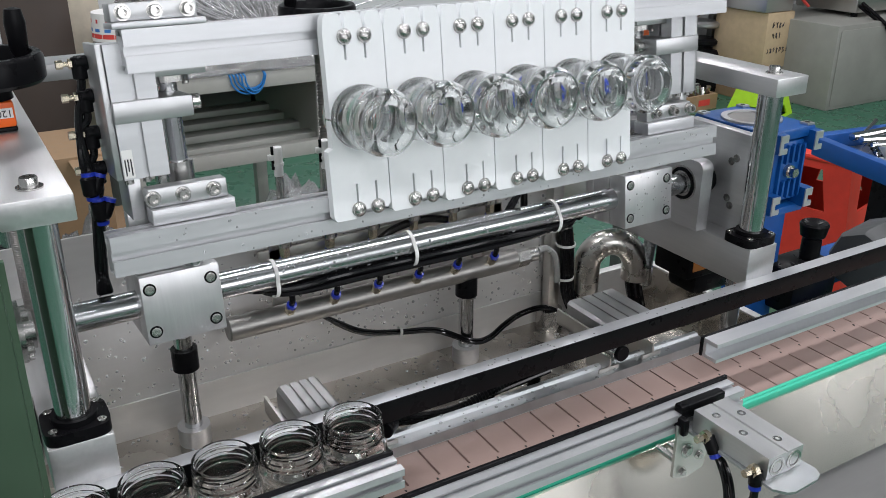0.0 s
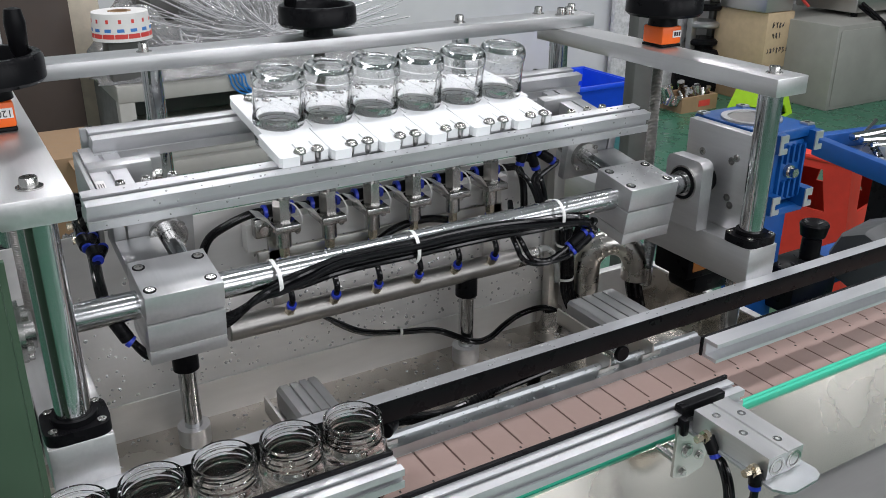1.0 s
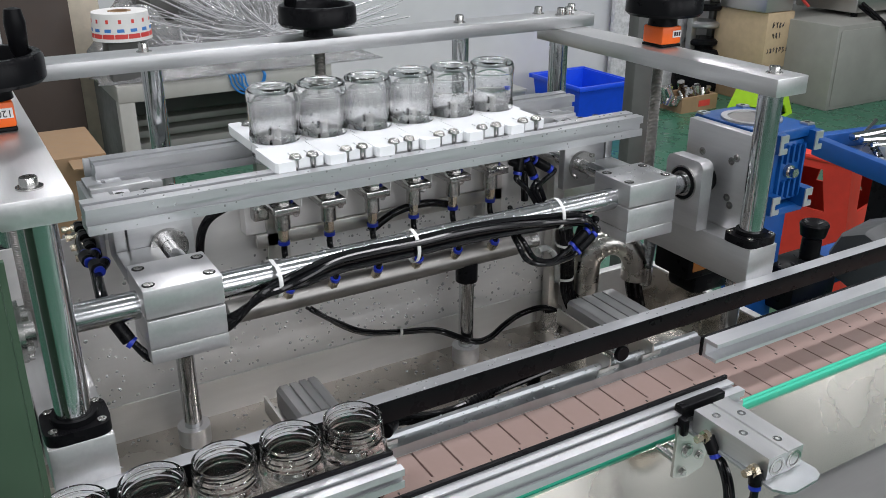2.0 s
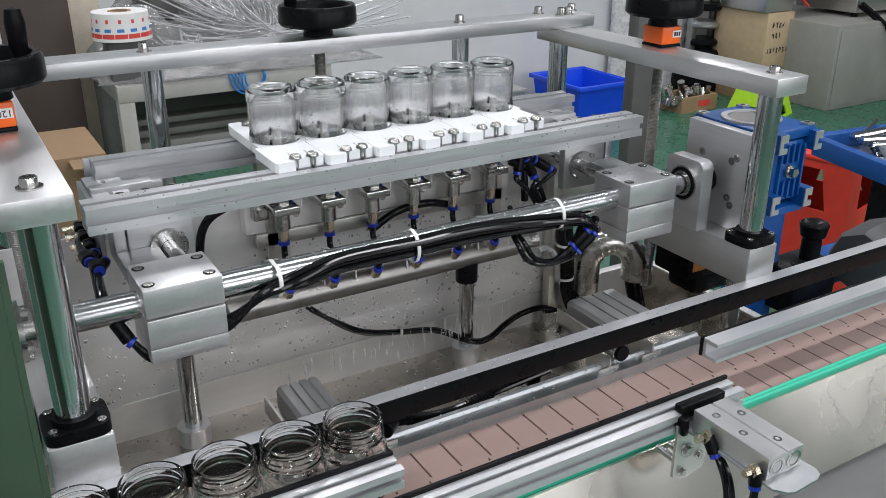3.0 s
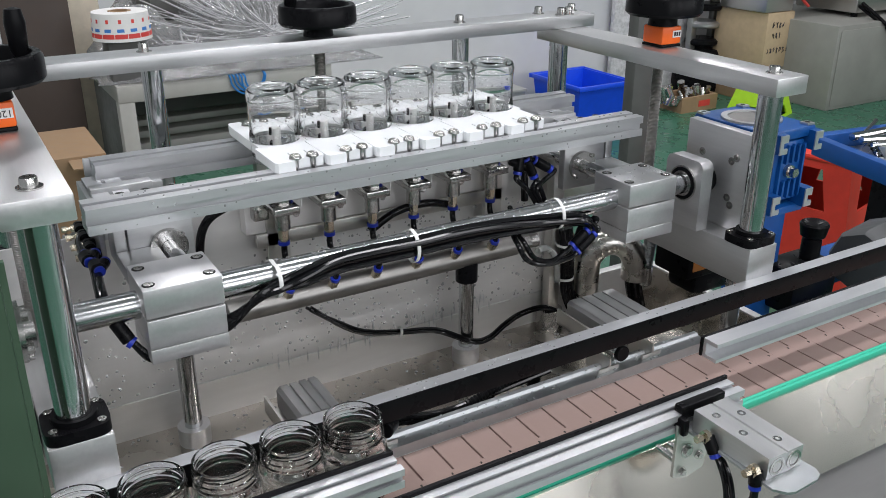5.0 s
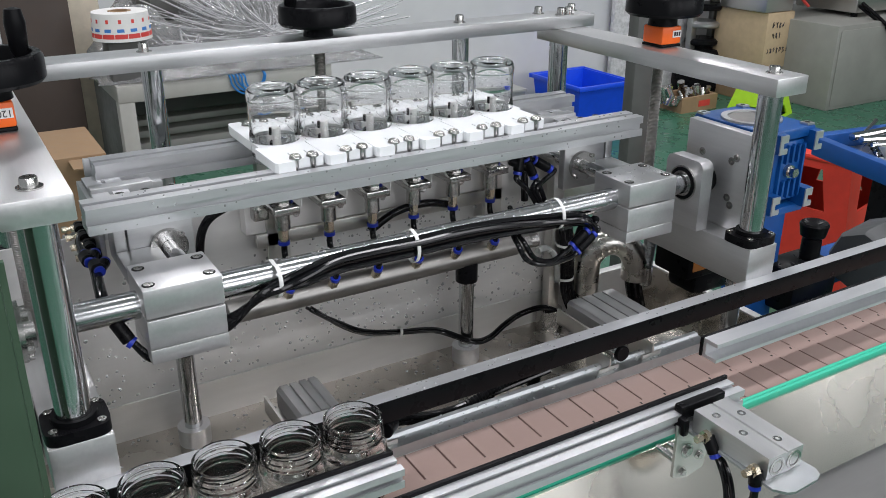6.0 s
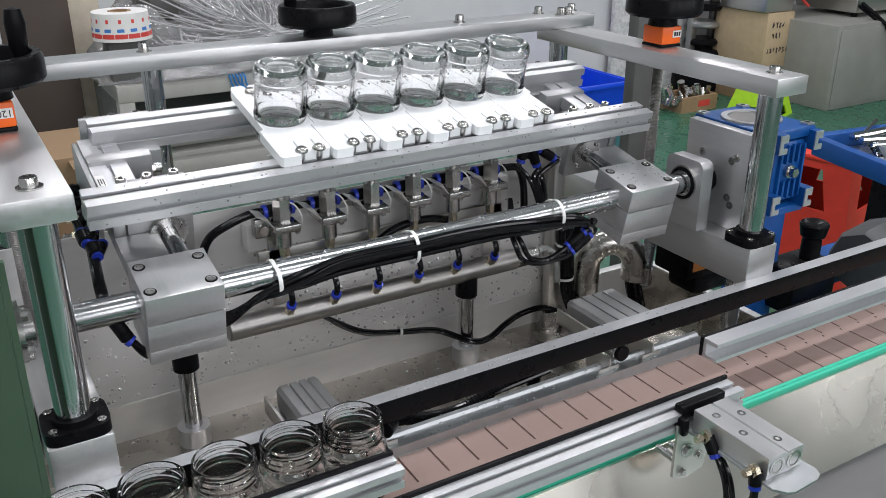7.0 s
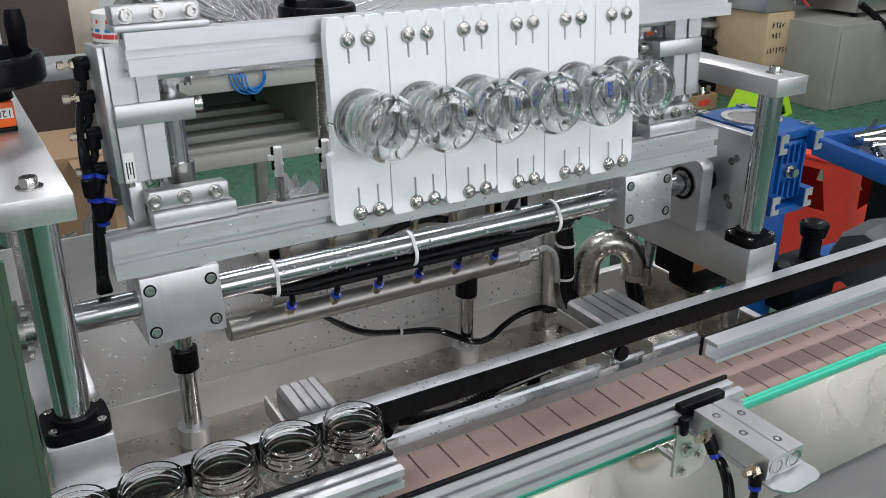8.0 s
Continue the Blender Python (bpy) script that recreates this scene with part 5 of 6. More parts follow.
for gather, x0, x1, z0, z1, n in (((1.05, 3.00, 0.085), 0.62, 1.02, 0.00, 0.26, 110), ((1.06, 2.99, 0.075), 1.08, 1.62, 0.04, 0.17, 90), ((0.80, 3.02, 0.02), 0.60, 1.25, -0.02, 0.14, 60)):
    g0 = Vector(gather)
    for k in range(n):
        e = Vector((fan.uniform(x0, x1), fan.uniform(2.96, 3.25), fan.uniform(z0, z1)))
        a = g0 + Vector((fan.gauss(0, 0.012), fan.gauss(0, 0.008), fan.gauss(0, 0.012)))
        mid = a.lerp(e, fan.uniform(0.35, 0.65)) + Vector((fan.gauss(0, 0.012), 0, -fan.uniform(0.0, 0.03)))
        tube(bm, [a, mid, e], fan.choice((0.0010, 0.0014, 0.0018, 0.0030)), 4, 4)
solo("film_strands", bm, STRAND, "fans of stretch film strands on the bench, whitened for glints", "plastic film", kind="stuff")
roll = thing("label_roll", (0.50, 2.98, 0.06), "roll of white labels with red and blue print", "label roll")
bm = B(); box(bm, (0.50, 2.95, -0.03), (0.62, 3.05, 0.108), 0.01); part("stand_block", bm, DARK_GREY, roll)
M = pose(0.556, 2.98, 0.109)
bm = B(); lathe(bm, [(0.036, 0), (0.092, 0), (0.086, 0.085), (0.036, 0.085)], M, 48, True); part("paper_roll", bm, PAPER, roll)
bm = B(); lathe(bm, [(0.026, 0.002), (0.0358, 0.002), (0.0358, 0.086), (0.026, 0.086)], M, 40, True); part("core", bm, CARD, roll)
for k in range(14):
    a = k * 2 * math.pi / 14
    for (z0, z1, w, mt, nm) in ((0.010, 0.024, 0.212, REDINK, "red_print"), (0.030, 0.040, 0.12, BLUEINK, "blue_print"), (0.056, 0.068, 0.05, REDINK, "red_print")):
        bm = B()
        vs = []
        for z in (z0, z1):
            rz = 0.0924 - 0.0706 * z
            vs.append([(rz * math.cos(a + w * s), rz * math.sin(a + w * s), z) for s in (-1, -0.3, 0.3, 1)])
        v0 = [bm.verts.new(M @ Vector(p)) for p in vs[0]]; v1 = [bm.verts.new(M @ Vector(p)) for p in vs[1]]
        for i in range(3):
            bm.faces.new((v0[i], v0[i + 1], v1[i + 1], v1[i]))
        part(nm, bm, mt, roll)
heap("plastic_bag", 0.92, 2.45, -0.62, 0.22, 0.16, 0.42, 40, 40, FILM2, "crumpled clear plastic bag behind the tank", "plastic bag", 1.6, 0.8, 5)
heap("plastic_bag", 0.20, 1.62, -0.10, 0.10, 0.08, 0.13, 40, 40, FILM2, "crumpled clear plastic bag behind the frame", "plastic bag", 1.8, 0.9, 6)
bagst = thing("supply_crate", (0.9, 2.45, FZ), "grey crate under the plastic bag", "crate")
bm = B(); box(bm, (0.70, 2.3, FZ), (1.14, 2.6, -0.62), 0.01); part("crate_body", bm, DARK_GREY, bagst)
st2 = thing("supply_crate", (0.2, 1.62, FZ), "grey stand behind the frame", "stand")
bm = B(); box(bm, (0.06, 1.52, FZ), (0.34, 1.74, -0.10), 0.004); part("stand_body", bm, SHEET, st2)

bm = B(); box(bm, (0.215, 3.1, FZ), (0.425, 3.13, 0.35), 0.003); solo("dark_board", bm, BROWN, "dark brown board leaning at the wall", "board", (0.3, 3.1, FZ))
bm = B(); box(bm, (0.43, 3.35, FZ), (0.56, 3.6, 0.40), 0.01); solo("stone_pillar", bm, mat("rough_plaster", (0.52, 0.46, 0.37), 0.9, 0, 0.2, 0.6, 30), "rough beige plastered pillar", "pillar", (0.5, 3.45, FZ), kind="structure")
for a, b, lab in (((0.16, 2.48, -0.40), (0.375, 2.80, -0.115), "open brown cardboard box with folded flaps"), ((0.20, 2.3, FZ), (0.46, 2.85, -0.402), "large brown cardboard box")):
    cb = thing("cardboard_box", ((a[0] + b[0]) / 2, a[1], a[2]), lab, "box")
    bm = B(); box(bm, a, b, 0.004); part("carton", bm, CARD, cb)
    bm = B(); box(bm, (b[0] - 0.10, a[1] - 0.09, b[2] - 0.012), (b[0], a[1], b[2] - 0.008), 0, None); part("flap", bm, CARD, cb)

# ---- far side of the workshop ----
col = thing("steel_column", (2.08, 2.25, FZ), "dark grey square steel column", "column")
bm = B(); box(bm, (2.035, 2.2, FZ), (2.125, 2.25, 0.9), 0.006); part("column_tube", bm, DARK_GREY, col)
bm = B(); box(bm, (1.96, 2.15, FZ), (2.2, 2.35, FZ + 0.02), 0.003); part("base_plate", bm, DARK_GREY, col)

bin_ = thing("plastic_bin", (3.52, 4.3, FZ), "open blue plastic storage bin on the floor", "bin")
bm = B()
o0, o1 = [(3.345, 4.08), (3.695, 4.08), (3.695, 4.48), (3.345, 4.48)], [(3.319, 4.04), (3.721, 4.04), (3.721, 4.52), (3.319, 4.52)]
def ring4(pts, z): return [bm.verts.new((x, y, z)) for x, y in pts]
i1 = [(3.332, 4.06), (3.708, 4.06), (3.708, 4.50), (3.332, 4.50)]; i0 = [(3.357, 4.10), (3.683, 4.10), (3.683, 4.46), (3.357, 4.46)]
rs = [ring4(o0, FZ), ring4(o1, FZ + 0.27), ring4(i1, FZ + 0.27), ring4(i0, FZ + 0.02)]
for a, b in zip(rs, rs[1:]):
    for i in range(4):
        bm.faces.new((a[i], a[(i + 1) % 4], b[(i + 1) % 4], b[i]))
bm.faces.new(rs[0][::-1]); bm.faces.new(rs[-1])
part("bin_body", bm, BLUE_P, bin_)
bm = B()
box(bm, (3.300, 4.02, FZ + 0.248), (3.740, 4.045, FZ + 0.275), 0.004); box(bm, (3.300, 4.515, FZ + 0.248), (3.740, 4.54, FZ + 0.275), 0.004); box(bm, (3.303, 4.045, FZ + 0.248), (3.319, 4.515, FZ + 0.275), 0.004); box(bm, (3.721, 4.045, FZ + 0.248), (3.737, 4.515, FZ + 0.275), 0.004)
part("rim", bm, BLUE_P, bin_)

skirt = thing("wall_trunking", (2.4, 4.6, FZ), "grey metal trunking at the foot of the wall", "trunking")
bm = B(); box(bm, (0.5, 4.50, FZ), (3.25, 4.69, FZ + 0.17), 0.006); part("duct", bm, GREY_PAINT, skirt)
bm = B(); box(bm, (0.5, 4.48, FZ + 0.172), (3.25, 4.69, FZ + 0.19), 0.002); part("lid", bm, GREY_PAINT, skirt)
MARB = mat("speckled_wrapping_sheet", (0.58, 0.57, 0.58), 0.5, 0, 0.35, 0.1, 45, (1, 1, 1), 14)
for x in (4.05, 4.42):
    bm = B(); box(bm, (x, 4.62, FZ), (x + 0.34, 4.66, 1.2), 0.01); solo("wrapped_board", bm, MARB, "tall board wrapped in speckled grey film", "board", (x + 0.17, 4.64, FZ), "wrapped boards")

dev = thing("machine_stand", (4.79, 4.54, FZ), "black stacked machine parts on a metal stand", "machine part")
DX, DY = 4.79, 4.54
bm = B(); lathe(bm, [(0, 0), (0.17, 0), (0.18, 0.04), (0.17, 0.26), (0.14, 0.30), (0, 0.30)], up(DX, DY, FZ), 28); part("motor_drum", bm, BLACK, dev)
bm = B(); box(bm, (DX - 0.12, DY - 0.03, FZ + 0.30), (DX - 0.07, DY + 0.02, 0.3), 0.004); part("upright", bm, GREY_ALU, dev)
bm = B(); box(bm, (DX + 0.08, DY - 0.03, FZ + 0.30), (DX + 0.13, DY + 0.02, 0.3), 0.004); part("upright", bm, GREY_ALU, dev)
for k in range(6):
    bm = B(); lathe(bm, [(0, 0), (0.11, 0), (0.12, 0.012), (0.12, 0.030), (0.10, 0.045), (0, 0.045)], up(DX, DY - 0.02, -0.52 + 0.12 * k), 24); part("disc", bm, GREY_ALU if k % 2 else BLACK, dev)

crate = thing("tool_crate", (4.33, 4.18, FZ), "small wooden crate of loose metal parts", "crate")
bm = B(); box(bm, (4.18, 4.05, FZ), (4.50, 4.07, FZ + 0.10)); box(bm, (4.18, 4.25, FZ), (4.50, 4.27, FZ + 0.10)); box(bm, (4.18, 4.07, FZ), (4.20, 4.25, FZ + 0.10)); box(bm, (4.48, 4.07, FZ), (4.50, 4.25, FZ + 0.10)); box(bm, (4.2, 4.07, FZ), (4.48, 4.25, FZ + 0.01)); part("crate_body", bm, CARD, crate)
bm = B(); box(bm, (4.33, 4.047, FZ + 0.03), (4.43, 4.049, FZ + 0.07)); part("red_mark", bm, REDINK, crate)
for k in range(22):
    x, y = rng.uniform(4.10, 4.46), rng.uniform(4.09, 4.24)
    bm = B(); rod(bm, (x, y, FZ + 0.05), (x + rng.uniform(-.05, .05), y + rng.uniform(-.05, .05), FZ + rng.uniform(0.10, 0.17)), rng.uniform(0.012, 0.028), 10); part("steel_piece", bm, STEEL, crate)


def stool(name, x, y, s, h, material, label, window, turn=0):
    """A moulded stool: square seat and four splayed sides, each with one opening; window: its lower and upper height and half widths, as shares."""
    ob = thing(name, (x, y, FZ), label, "stool")
    e = lambda z: s * (1.0 - 0.30 * z / h)
    M = Matrix.Translation((x, y, FZ)) @ pose(0, 0, 0, 0, 0, turn)
    bm = B()
    box(bm, (-s * 0.74, -s * 0.74, h - 0.030), (s * 0.74, s * 0.74, h), 0.018, M); part("seat", bm, material, ob)
    z0, z1 = h * window[0], h * window[1]
    w0, w1 = window[2], window[3]
    for k in range(4):
        outer = [(-e(0), 0.0), (e(0), 0.0), (e(h), h - 0.012), (-e(h), h - 0.012)]
        inner = [(-e(z0) * w0, z0), (e(z0) * w0, z0), (e(z1) * w1, z1), (-e(z1) * w1, z1)]
        bm = B()
        lay = [[[bm.verts.new((x_, y_ - e(z_), z_)) for x_, z_ in o_] for o_ in (outer, inner)] for y_ in (0.0, 0.010)]
        for a in range(4):
            b = (a + 1) % 4
            for q in (0, 1):
                bm.faces.new((lay[q][0][a], lay[q][0][b], lay[q][1][b], lay[q][1][a]))
                bm.faces.new((lay[0][q][a], lay[0][q][b], lay[1][q][b], lay[1][q][a]))
        bmesh.ops.transform(bm, matrix=M @ pose(0, 0, 0, 0, 0, 90 * k), verts=bm.verts)
        part("side", bm, material, ob)
    return ob


stool("plastic_stool", 4.62, 3.80, 0.165, 0.19, LIME_P, "lime green plastic stool on the floor", (0.08, 0.40, 0.42, 0.34), 20)
stool("plastic_stool", 2.88, 2.02, 0.215, 0.50, RED_P, "bright red plastic stool on the floor", (0.60, 0.90, 0.52, 0.34), 14)

CAB = mat("olive_grey_paint", (0.27, 0.27, 0.245), 0.5, 0, 0.08, 0.04, 12)
cab = thing("grey_cabinet", (5.8, 3.9, FZ), "plain grey painted steel cabinet", "cabinet")
bm = B(); box(bm, (5.05, 3.62, FZ), (6.9, 4.5, -0.30), 0.006); part("carcass", bm, CAB, cab)
bm = B(); box(bm, (6.05, 3.612, FZ + 0.03), (6.88, 3.619, -0.33), 0.001); part("door", bm, CAB, cab)
bm = B(); box(bm, (5.08, 3.612, FZ + 0.03), (6.02, 3.619, -0.33), 0.001); part("door", bm, CAB, cab)
ub = thing("steel_unit", (5.75, 4.0, -0.3), "brushed steel unit with black cable on the cabinet", "steel unit")
bm = B(); box(bm, (5.45, 3.8, -0.27), (6.4, 4.3, -0.05), 0.01); part("case", bm, SHEET, ub)
for x in (5.5, 5.9, 6.3):
    bm = B(); rod(bm, (x, 3.85, -0.30), (x, 3.85, -0.27), 0.025, 16); part("foot", bm, BLACK, ub)
bm = B(); tube(bm, [(5.47, 3.78, -0.20), (5.50, 3.60, -0.32), (5.70, 3.57, -0.48), (6.0, 3.56, -0.55), (6.5, 3.56, -0.52)], 0.012, 8); part("cable", bm, BLACK, ub)
bm = B(); tube(bm, [(5.47, 3.80, -0.22), (5.54, 3.60, -0.36), (5.74, 3.57, -0.52), (6.0, 3.56, -0.60), (6.5, 3.56, -0.57)], 0.012, 8); part("cable", bm, BLACK, ub)

cb = thing("cardboard_box", (4.85, 4.0, FZ), "worn cardboard box with black handwriting under a steel case", "box")
bm = B(); box(bm, (4.83, 4.0, -0.62), (5.09, 4.45, -0.25), 0.006); part("carton", bm, mat("pale_cardboard", (0.50, 0.38, 0.24), 0.8, 0, 0.12, 0.05, 30), cb)
bm = B(); box(bm, (4.82, 4.02, FZ), (5.09, 4.45, -0.622), 0.004); part("lower_carton", bm, CARD, cb)
for r_, (z, x0, n) in enumerate(((-0.33, 4.88, 4), (-0.40, 4.89, 3), (-0.50, 4.85, 7))):
    for k in range(n):
        bm = B(); x = x0 + 0.031 * k
        for q in range(3):
            tube(bm, [(x + rng.uniform(0, 0.02), 3.997, z + rng.uniform(-0.02, 0.02)), (x + rng.uniform(0, 0.02), 3.997, z + rng.uniform(-0.02, 0.02)), (x + rng.uniform(0, 0.02), 3.997, z + rng.uniform(-0.02, 0.02))], 0.0018, 5, 4)
        part("pen_mark", bm, INK, cb)
sc = thing("steel_case", (4.8, 4.1, -0.25), "dull steel case on the cardboard box", "steel case")
bm = B(); box(bm, (4.80, 4.0, -0.247), (5.06, 4.4, 0.02), 0.01); part("case", bm, SHEET, sc)
bm = B(); box(bm, (5.04, 3.98, -0.10), (5.6, 4.4, -0.04), 0.01); part("lid", bm, SHEET, sc)
bm = B(); tube(bm, [(4.98, 3.99, 0.02), (5.02, 3.97, -0.06), (5.08, 3.96, -0.16), (5.16, 3.96, -0.22)], 0.010, 8); part("cable", bm, REDINK, sc)

# blue table with loose steel parts
tbl = thing("blue_table", (2.5, 1.6, FZ), "blue steel frame table with loose bright parts", "table")
def beam(bm, p, q, w, hgt):
    p, q = Vector(p), Vector(q)
    L = (q - p).length
    ang = math.degrees(math.atan2(q.y - p.y, q.x - p.x))
    box(bm, (0, -w / 2, -hgt), (L, w / 2, 0), 0.003, Matrix.Translation(p) @ pose(0, 0, 0, 0, 0, ang))
BLUE_S = mat("blue_painted_steel", (0.008, 0.080, 0.32), 0.4, 0, 0.15, 0.05, 40)
for p, q in (((2.258, 1.625, -0.13), (2.130, 1.065, -0.13)), ((2.278, 1.640, -0.13), (2.90, 1.545, -0.13)), ((2.150, 1.060, -0.13), (2.77, 0.965, -0.13)), ((2.905, 1.525, -0.13), (2.79, 0.98, -0.13))):
    bm = B(); beam(bm, p, q, 0.035, 0.055); part("frame_rail", bm, BLUE_S, tbl)
bm = B(); prism(bm, [(2.278, 1.62), (2.155, 1.08), (2.765, 0.985), (2.885, 1.53)], "z", -0.181, -0.176); part("tray", bm, SHEET, tbl)
for x, y in ((2.215, 1.36), (2.84, 1.30), (2.86, 1.50)):
    bm = B(); box(bm, (x - 0.025, y - 0.025, FZ), (x + 0.025, y + 0.025, -0.183), 0.003); part("leg", bm, BLACK, tbl)
for k in range(26):
    x, y = rng.uniform(2.27, 2.5), rng.uniform(1.25, 1.55)
    a = rng.uniform(-0.5, 0.9)
    L = rng.uniform(0.10, 0.26)
    z = -0.17 + 0.0025 * k
    bm = B(); rod(bm, (x, y, z), (x + L * math.cos(a), y + L * math.sin(a), z + rng.uniform(-0.005, 0.01)), rng.uniform(0.006, 0.012), 10); part("steel_rod", bm, CHROME, tbl)

# drive at the conveyor's far end
drv = thing("conveyor_drive", (1.45, 0.95, -0.12), "black clamp knob and motor cover beside the conveyor", "conveyor drive")
bm = B(); lathe(bm, [(0, 0), (0.019, 0), (0.019, 0.040), (0.017, 0.044), (0.024, 0.049), (0.028, 0.072), (0.025, 0.076), (0.013, 0.071), (0, 0.071)], up(1.425, 1.0, -0.105), 20); part("clamp_knob", bm, BLACK, drv)
bm = B(); box(bm, (1.34, 0.96, -0.20), (1.47, 1.05, -0.105), 0.012); part("clamp_body", bm, BLACK, drv)
bm = B(); rod(bm, (1.46, 0.97, -0.13), (1.52, 0.96, -0.13), 0.008, 16); part("clamp_screw", bm, STEEL, drv)
bm = B(); lathe(bm, [(0, 0), (0.062, 0), (0.068, 0.01), (0.068, 0.13), (0.060, 0.145), (0, 0.145)], Matrix.Translation((1.53, 0.96, -0.125)) @ pose(0, 0, 0, 90, 0, 100), 8); part("motor_cover", bm, mat("charcoal_plastic", (0.060, 0.063, 0.064), 0.45, 0, 0.15, 0.04, 40), drv)
bm = B(); box(bm, (1.30, 1.02, FZ), (1.36, 1.10, 0.10), 0.003); box(bm, (1.30, 0.86, -0.28), (1.9, 0.92, -0.20), 0.003); box(bm, (1.36, 1.02, -0.20), (1.9, 1.08, -0.14), 0.003); part("stand", bm, BLUE_S, drv)

# drops clinging to the gripper's bar, shaft and clamp blocks
rng = random.Random(31)
bm = B()
def bead(bm, m, r):
    lathe(bm, [(r, -0.0001), (r * 0.86, r * 0.30), (r * 0.5, r * 0.52), (0, r * 0.6)], m, 7)
for k in range(70):
    a = rng.uniform(-35, 75)
    bead(bm, Matrix.Translation((rng.uniform(0.24, 0.76), AY, AZ)) @ pose(0, 0, 0, a) @ up(0, 0, 0.0150), rng.uniform(0.0007, 0.0022))
for k in range(70):
    bead(bm, up(rng.uniform(0.12, 0.86), rng.choice((rng.uniform(0.918, 0.930), rng.uniform(0.9405, 0.953))), 0.2727), rng.uniform(0.0006, 0.0017))
for k in range(50):
    bead(bm, front(rng.uniform(0.12, 0.86), 0.9165, rng.choice((rng.uniform(0.246, 0.2535), rng.uniform(0.263, 0.271)))), rng.uniform(0.0006, 0.0016))
for k in range(30):
    bead(bm, up(rng.uniform(0.775, 0.848), rng.uniform(0.826, 0.888), 0.2135), rng.uniform(0.0006, 0.0015))
tagged(part("clinging_water", bm, BEAD, rig), kind="stuff")

# water drops on wet surfaces
rng = random.Random(11)
bm = B()
def drop(bm, p, r, flat, m=None):
    lathe(bm, [(r, 0), (r * 0.86, r * flat * 0.5), (r * 0.5, r * flat * 0.87), (0, r * flat)], m if m else up(*p), 7)
for k in range(320):
    drop(bm, (rng.uniform(0.1, 1.0), rng.uniform(0.90, 1.07), TZ + 0.0003), rng.uniform(0.001, 0.0028), 0.5)
for k in range(700):
    p = (rng.uniform(0.08, 0.84), 1.0783, rng.uniform(-0.06, 0.12))
    drop(bm, p, rng.uniform(0.0009, 0.0029), 0.6, front(*p))
for k in range(60):
    drop(bm, (rng.uniform(0.36, 0.83), rng.uniform(0.7155, 0.743), 0.0132), rng.uniform(0.001, 0.0026), 0.5)
for k in range(40):
    drop(bm, (rng.uniform(0.3, 0.9), rng.uniform(0.7175, 0.734), 0.0743), rng.uniform(0.0008, 0.0016), 0.6)
solo("water_drops", bm, BEAD, "scattered water drops on wet steel, whitened for their glints", "water drops", kind="stuff")

# ---- water ----
FILMY = mat("aerated_water_film", (0.97, 0.97, 0.975), 0.14, 0, 0.03, 0.02, 160, (1, 1, 0.12), 20, 0.2, trans=0.86)
FILMY.node_tree.nodes["Principled BSDF"].inputs["IOR"].default_value = 1.2
let_through(FILMY, 0.35)
films = []
for i in range(6):
    bm = B(); noise.seed_set(20 + i)
    cx = JX0 + i * JP
    prof = [(0.0275, 0.290), (0.0280, 0.300), (0.0282, 0.318), (0.0278, 0.334), (0.0225, 0.3395), (0.0215, 0.3385), (0.0270, 0.333), (0.0274, 0.318), (0.0272, 0.300), (0.0267, 0.290)]
    lathe(bm, prof, up(cx, CY, 0), 40, True)
    for v in bm.verts:
        d = Vector((v.co.x - cx, v.co.y - CY, 0))
        v.co += d * 0.020 * noise.noise(Vector((math.atan2(d.y, d.x) * 5, v.co.z * 40, i)))
    rod(bm, (cx, CY, 0.309), (cx, CY, 0.3375), 0.0016, 10)
    ob = solo("water_spray", bm, FILMY, "sheet of white rinse water sprayed inside a jar", "water", (cx, CY, 0.29), "rinse water in the jars")
    films.append(ob)

bm = B(); box(bm, (-0.04, 0.76, -0.36), (1.04, 1.07, -0.356)); box(bm, (-0.04, 0.76, -0.356), (-0.036, 1.07, -0.1215)); box(bm, (1.036, 0.76, -0.356), (1.04, 1.07, -0.1215)); box(bm, (-0.036, 0.76, -0.356), (1.036, 0.764, -0.1215)); box(bm, (-0.036, 1.066, -0.356), (1.036, 1.07, -0.1215))
part("sump", bm, SHEET, tank, "closed steel sump under the tank")

rng = random.Random(7)
drips = []
# Sparkle of the falling drops is put into a whiter base colour.
STREAK = mat("whitened_falling_water", (0.95, 0.96, 0.97), 0.08, 0, 0.0, 0.0, 50, trans=0.5)
NDRIP = 26
for k in range(NDRIP):
    ob = thing("falling_drops", (0.52, 1.07, 0.147), "falling streaks of rinse water, whitened for their sparkle", "water drops", "falling water")
    bm = B()
    for q in range(64):
        x = JX0 + rng.randrange(6) * JP + rng.gauss(0, 0.02)
        x = min(0.728, max(0.325, x))
        y, z = rng.uniform(1.060, 1.079), rng.uniform(0.131, 0.158)
        L, r = rng.uniform(0.002, 0.010), rng.uniform(0.0007, 0.0018)
        lathe(bm, [(0, -L), (r, -L * 0.4), (r * 0.9, L * 0.3), (0, L)], up(x, y, z), 6)
    tagged(part("streaks", bm, STREAK, ob), kind="stuff")
    drips.append(ob)


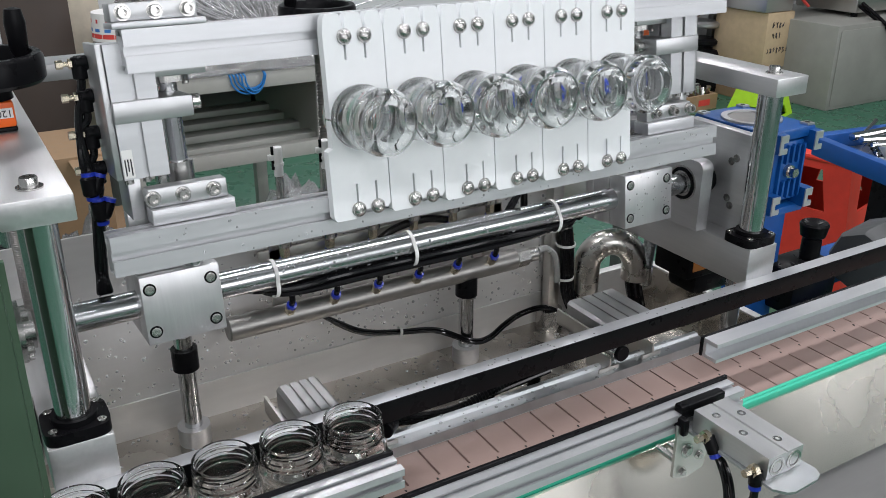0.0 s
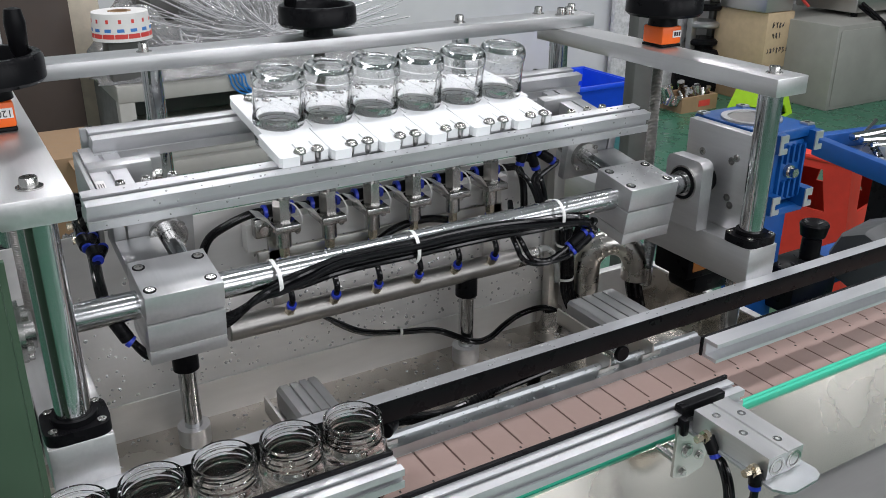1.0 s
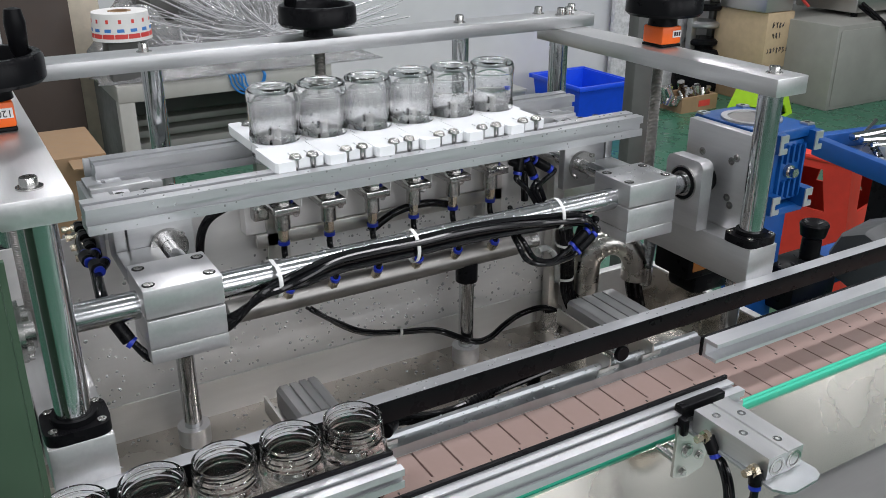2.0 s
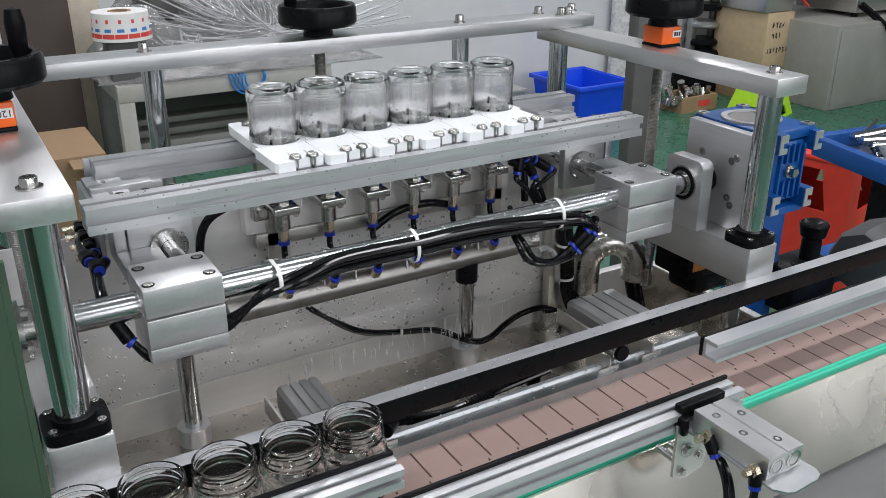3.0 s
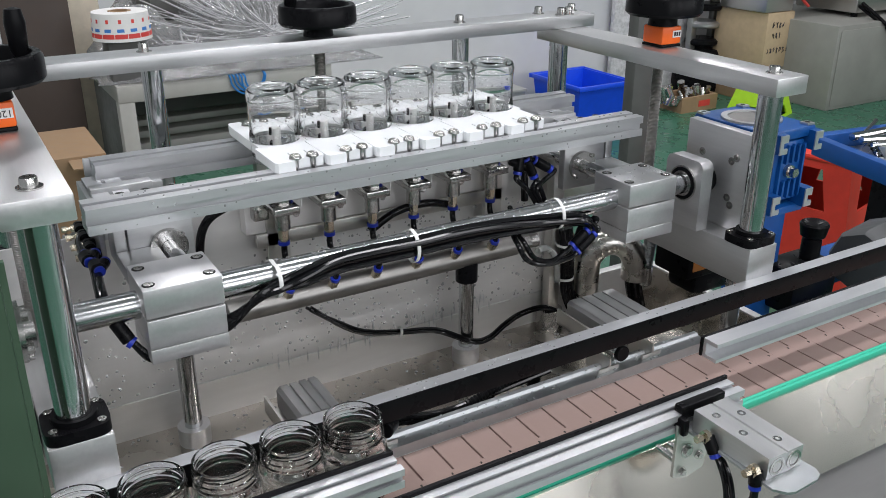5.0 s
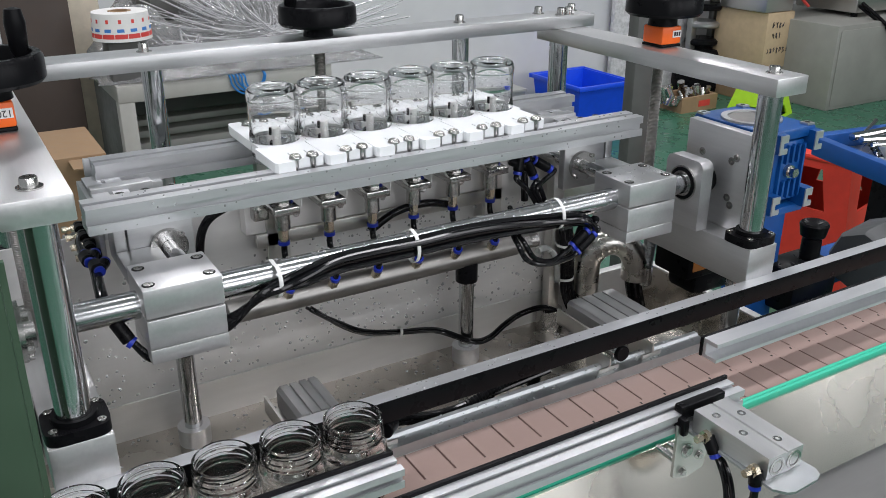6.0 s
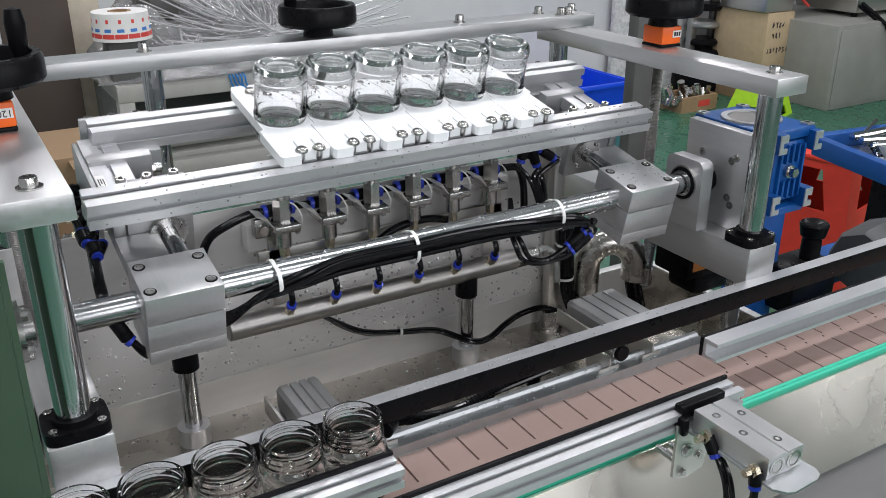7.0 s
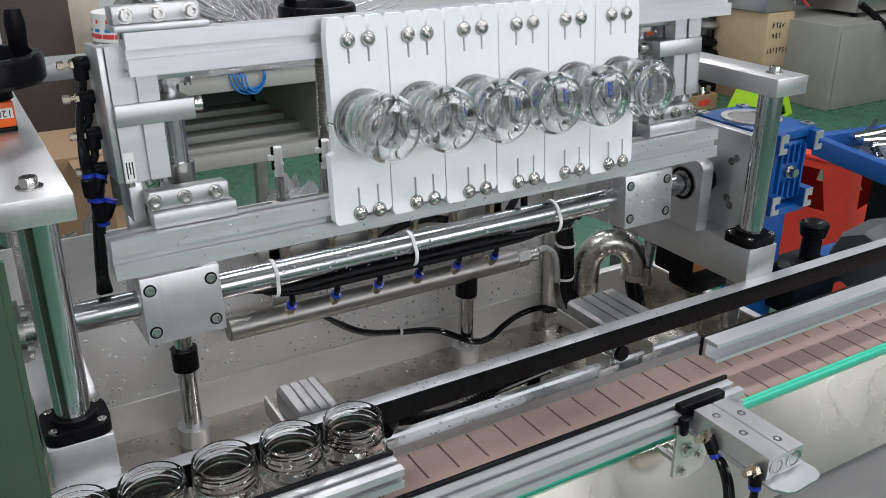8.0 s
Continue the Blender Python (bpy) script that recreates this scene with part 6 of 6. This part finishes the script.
# ---- what moves ----
def motions():
    turn = [(0.0, 83.5), (0.1, 76.5), (0.2, 69.3), (0.3, 62.0), (0.4, 54.6), (0.5, 47.2), (0.6, 39.6), (0.7, 31.8), (0.8, 23.9), (0.9, 16.2), (1.0, 8.9), (1.1, 3.4), (1.2, 0.8), (1.3, 0.0),
            (6.7, 0.0), (6.8, 1.6), (6.9, 5.6), (7.0, 11.7), (7.1, 18.1), (7.2, 24.7), (7.3, 31.4), (7.4, 38.3), (7.5, 45.2), (7.6, 52.8), (7.7, 60.7), (7.8, 68.8), (7.9, 77.0), (8.0, 85.3)]
    walk(rig, [(t, pose(0, AY, AZ, a)) for t, a in turn])
    for i, ob in enumerate(held):
        walk(ob, [(t, pose(JX0 + i * JP, AY, AZ, a)) for t, a in turn])
    lift = [(0.0, 0.0), (1.2, 0.0), (1.3, 0.008), (1.4, 0.0245), (6.4, 0.0245), (6.5, 0.0), (8.0, 0.0)]
    walk(noz, [(t, pose(0.52, 1.03, 0.12 + z)) for t, z in lift])
    for i, ob in enumerate(films):
        x, d = JX0 + i * JP, 0.02 * i
        walk(ob, [(0.0, pose(x, CY, -0.30)), (1.78 + d * 0.3, pose(x, CY, -0.30)), (1.95 + d, pose(x, CY, 0.290)), (2.8, pose(x, CY, 0.2905, 0, 0, 25)), (3.66 + d * 0.4, pose(x, CY, 0.290, 0, 0, 50)), (3.95 + d, pose(x, CY, -0.30, 0, 0, 50)), (8.0, pose(x, CY, -0.30, 0, 0, 50))])
    for k, ob in enumerate(drips):
        t0 = 1.90 + 0.088 * k + (0.25 * (k - 21) if k > 21 else 0)
        y0, z0 = 1.07, 0.147
        lift0 = 0.0245
        rows = [(0.0, pose(0.52, y0, z0)), (1.2, pose(0.52, y0, z0)), (1.4, pose(0.52, y0, z0 + lift0)), (t0, pose(0.52, y0, z0 + lift0))]
        for f in (0.25, 0.5, 0.75, 1.0):
            rows.append((t0 + 0.30 * f, pose(0.52, y0 - (0.02 + 0.017 * (k * 7 % 6)) * f, z0 + lift0 - 0.33 * f * (0.4 + 0.6 * f))))
        rows.append((8.0, pose(0.52, y0 - (0.02 + 0.017 * (k * 7 % 6)), z0 + lift0 - 0.33)))
        walk(ob, rows)
    steps = [(0.0, 0.68), (0.5, 3.42), (1.0, 6.52), (1.5, 9.44), (3.0, 18.42), (3.5, 21.21), (4.0, 24.43), (4.5, 27.25), (6.0, 36.22), (6.5, 39.13), (7.0, 42.00), (7.5, 45.31), (8.0, 48.33)]
    walk(belt, [(t, pose(P * s, 0.657, 0)) for t, s in steps])


motions()
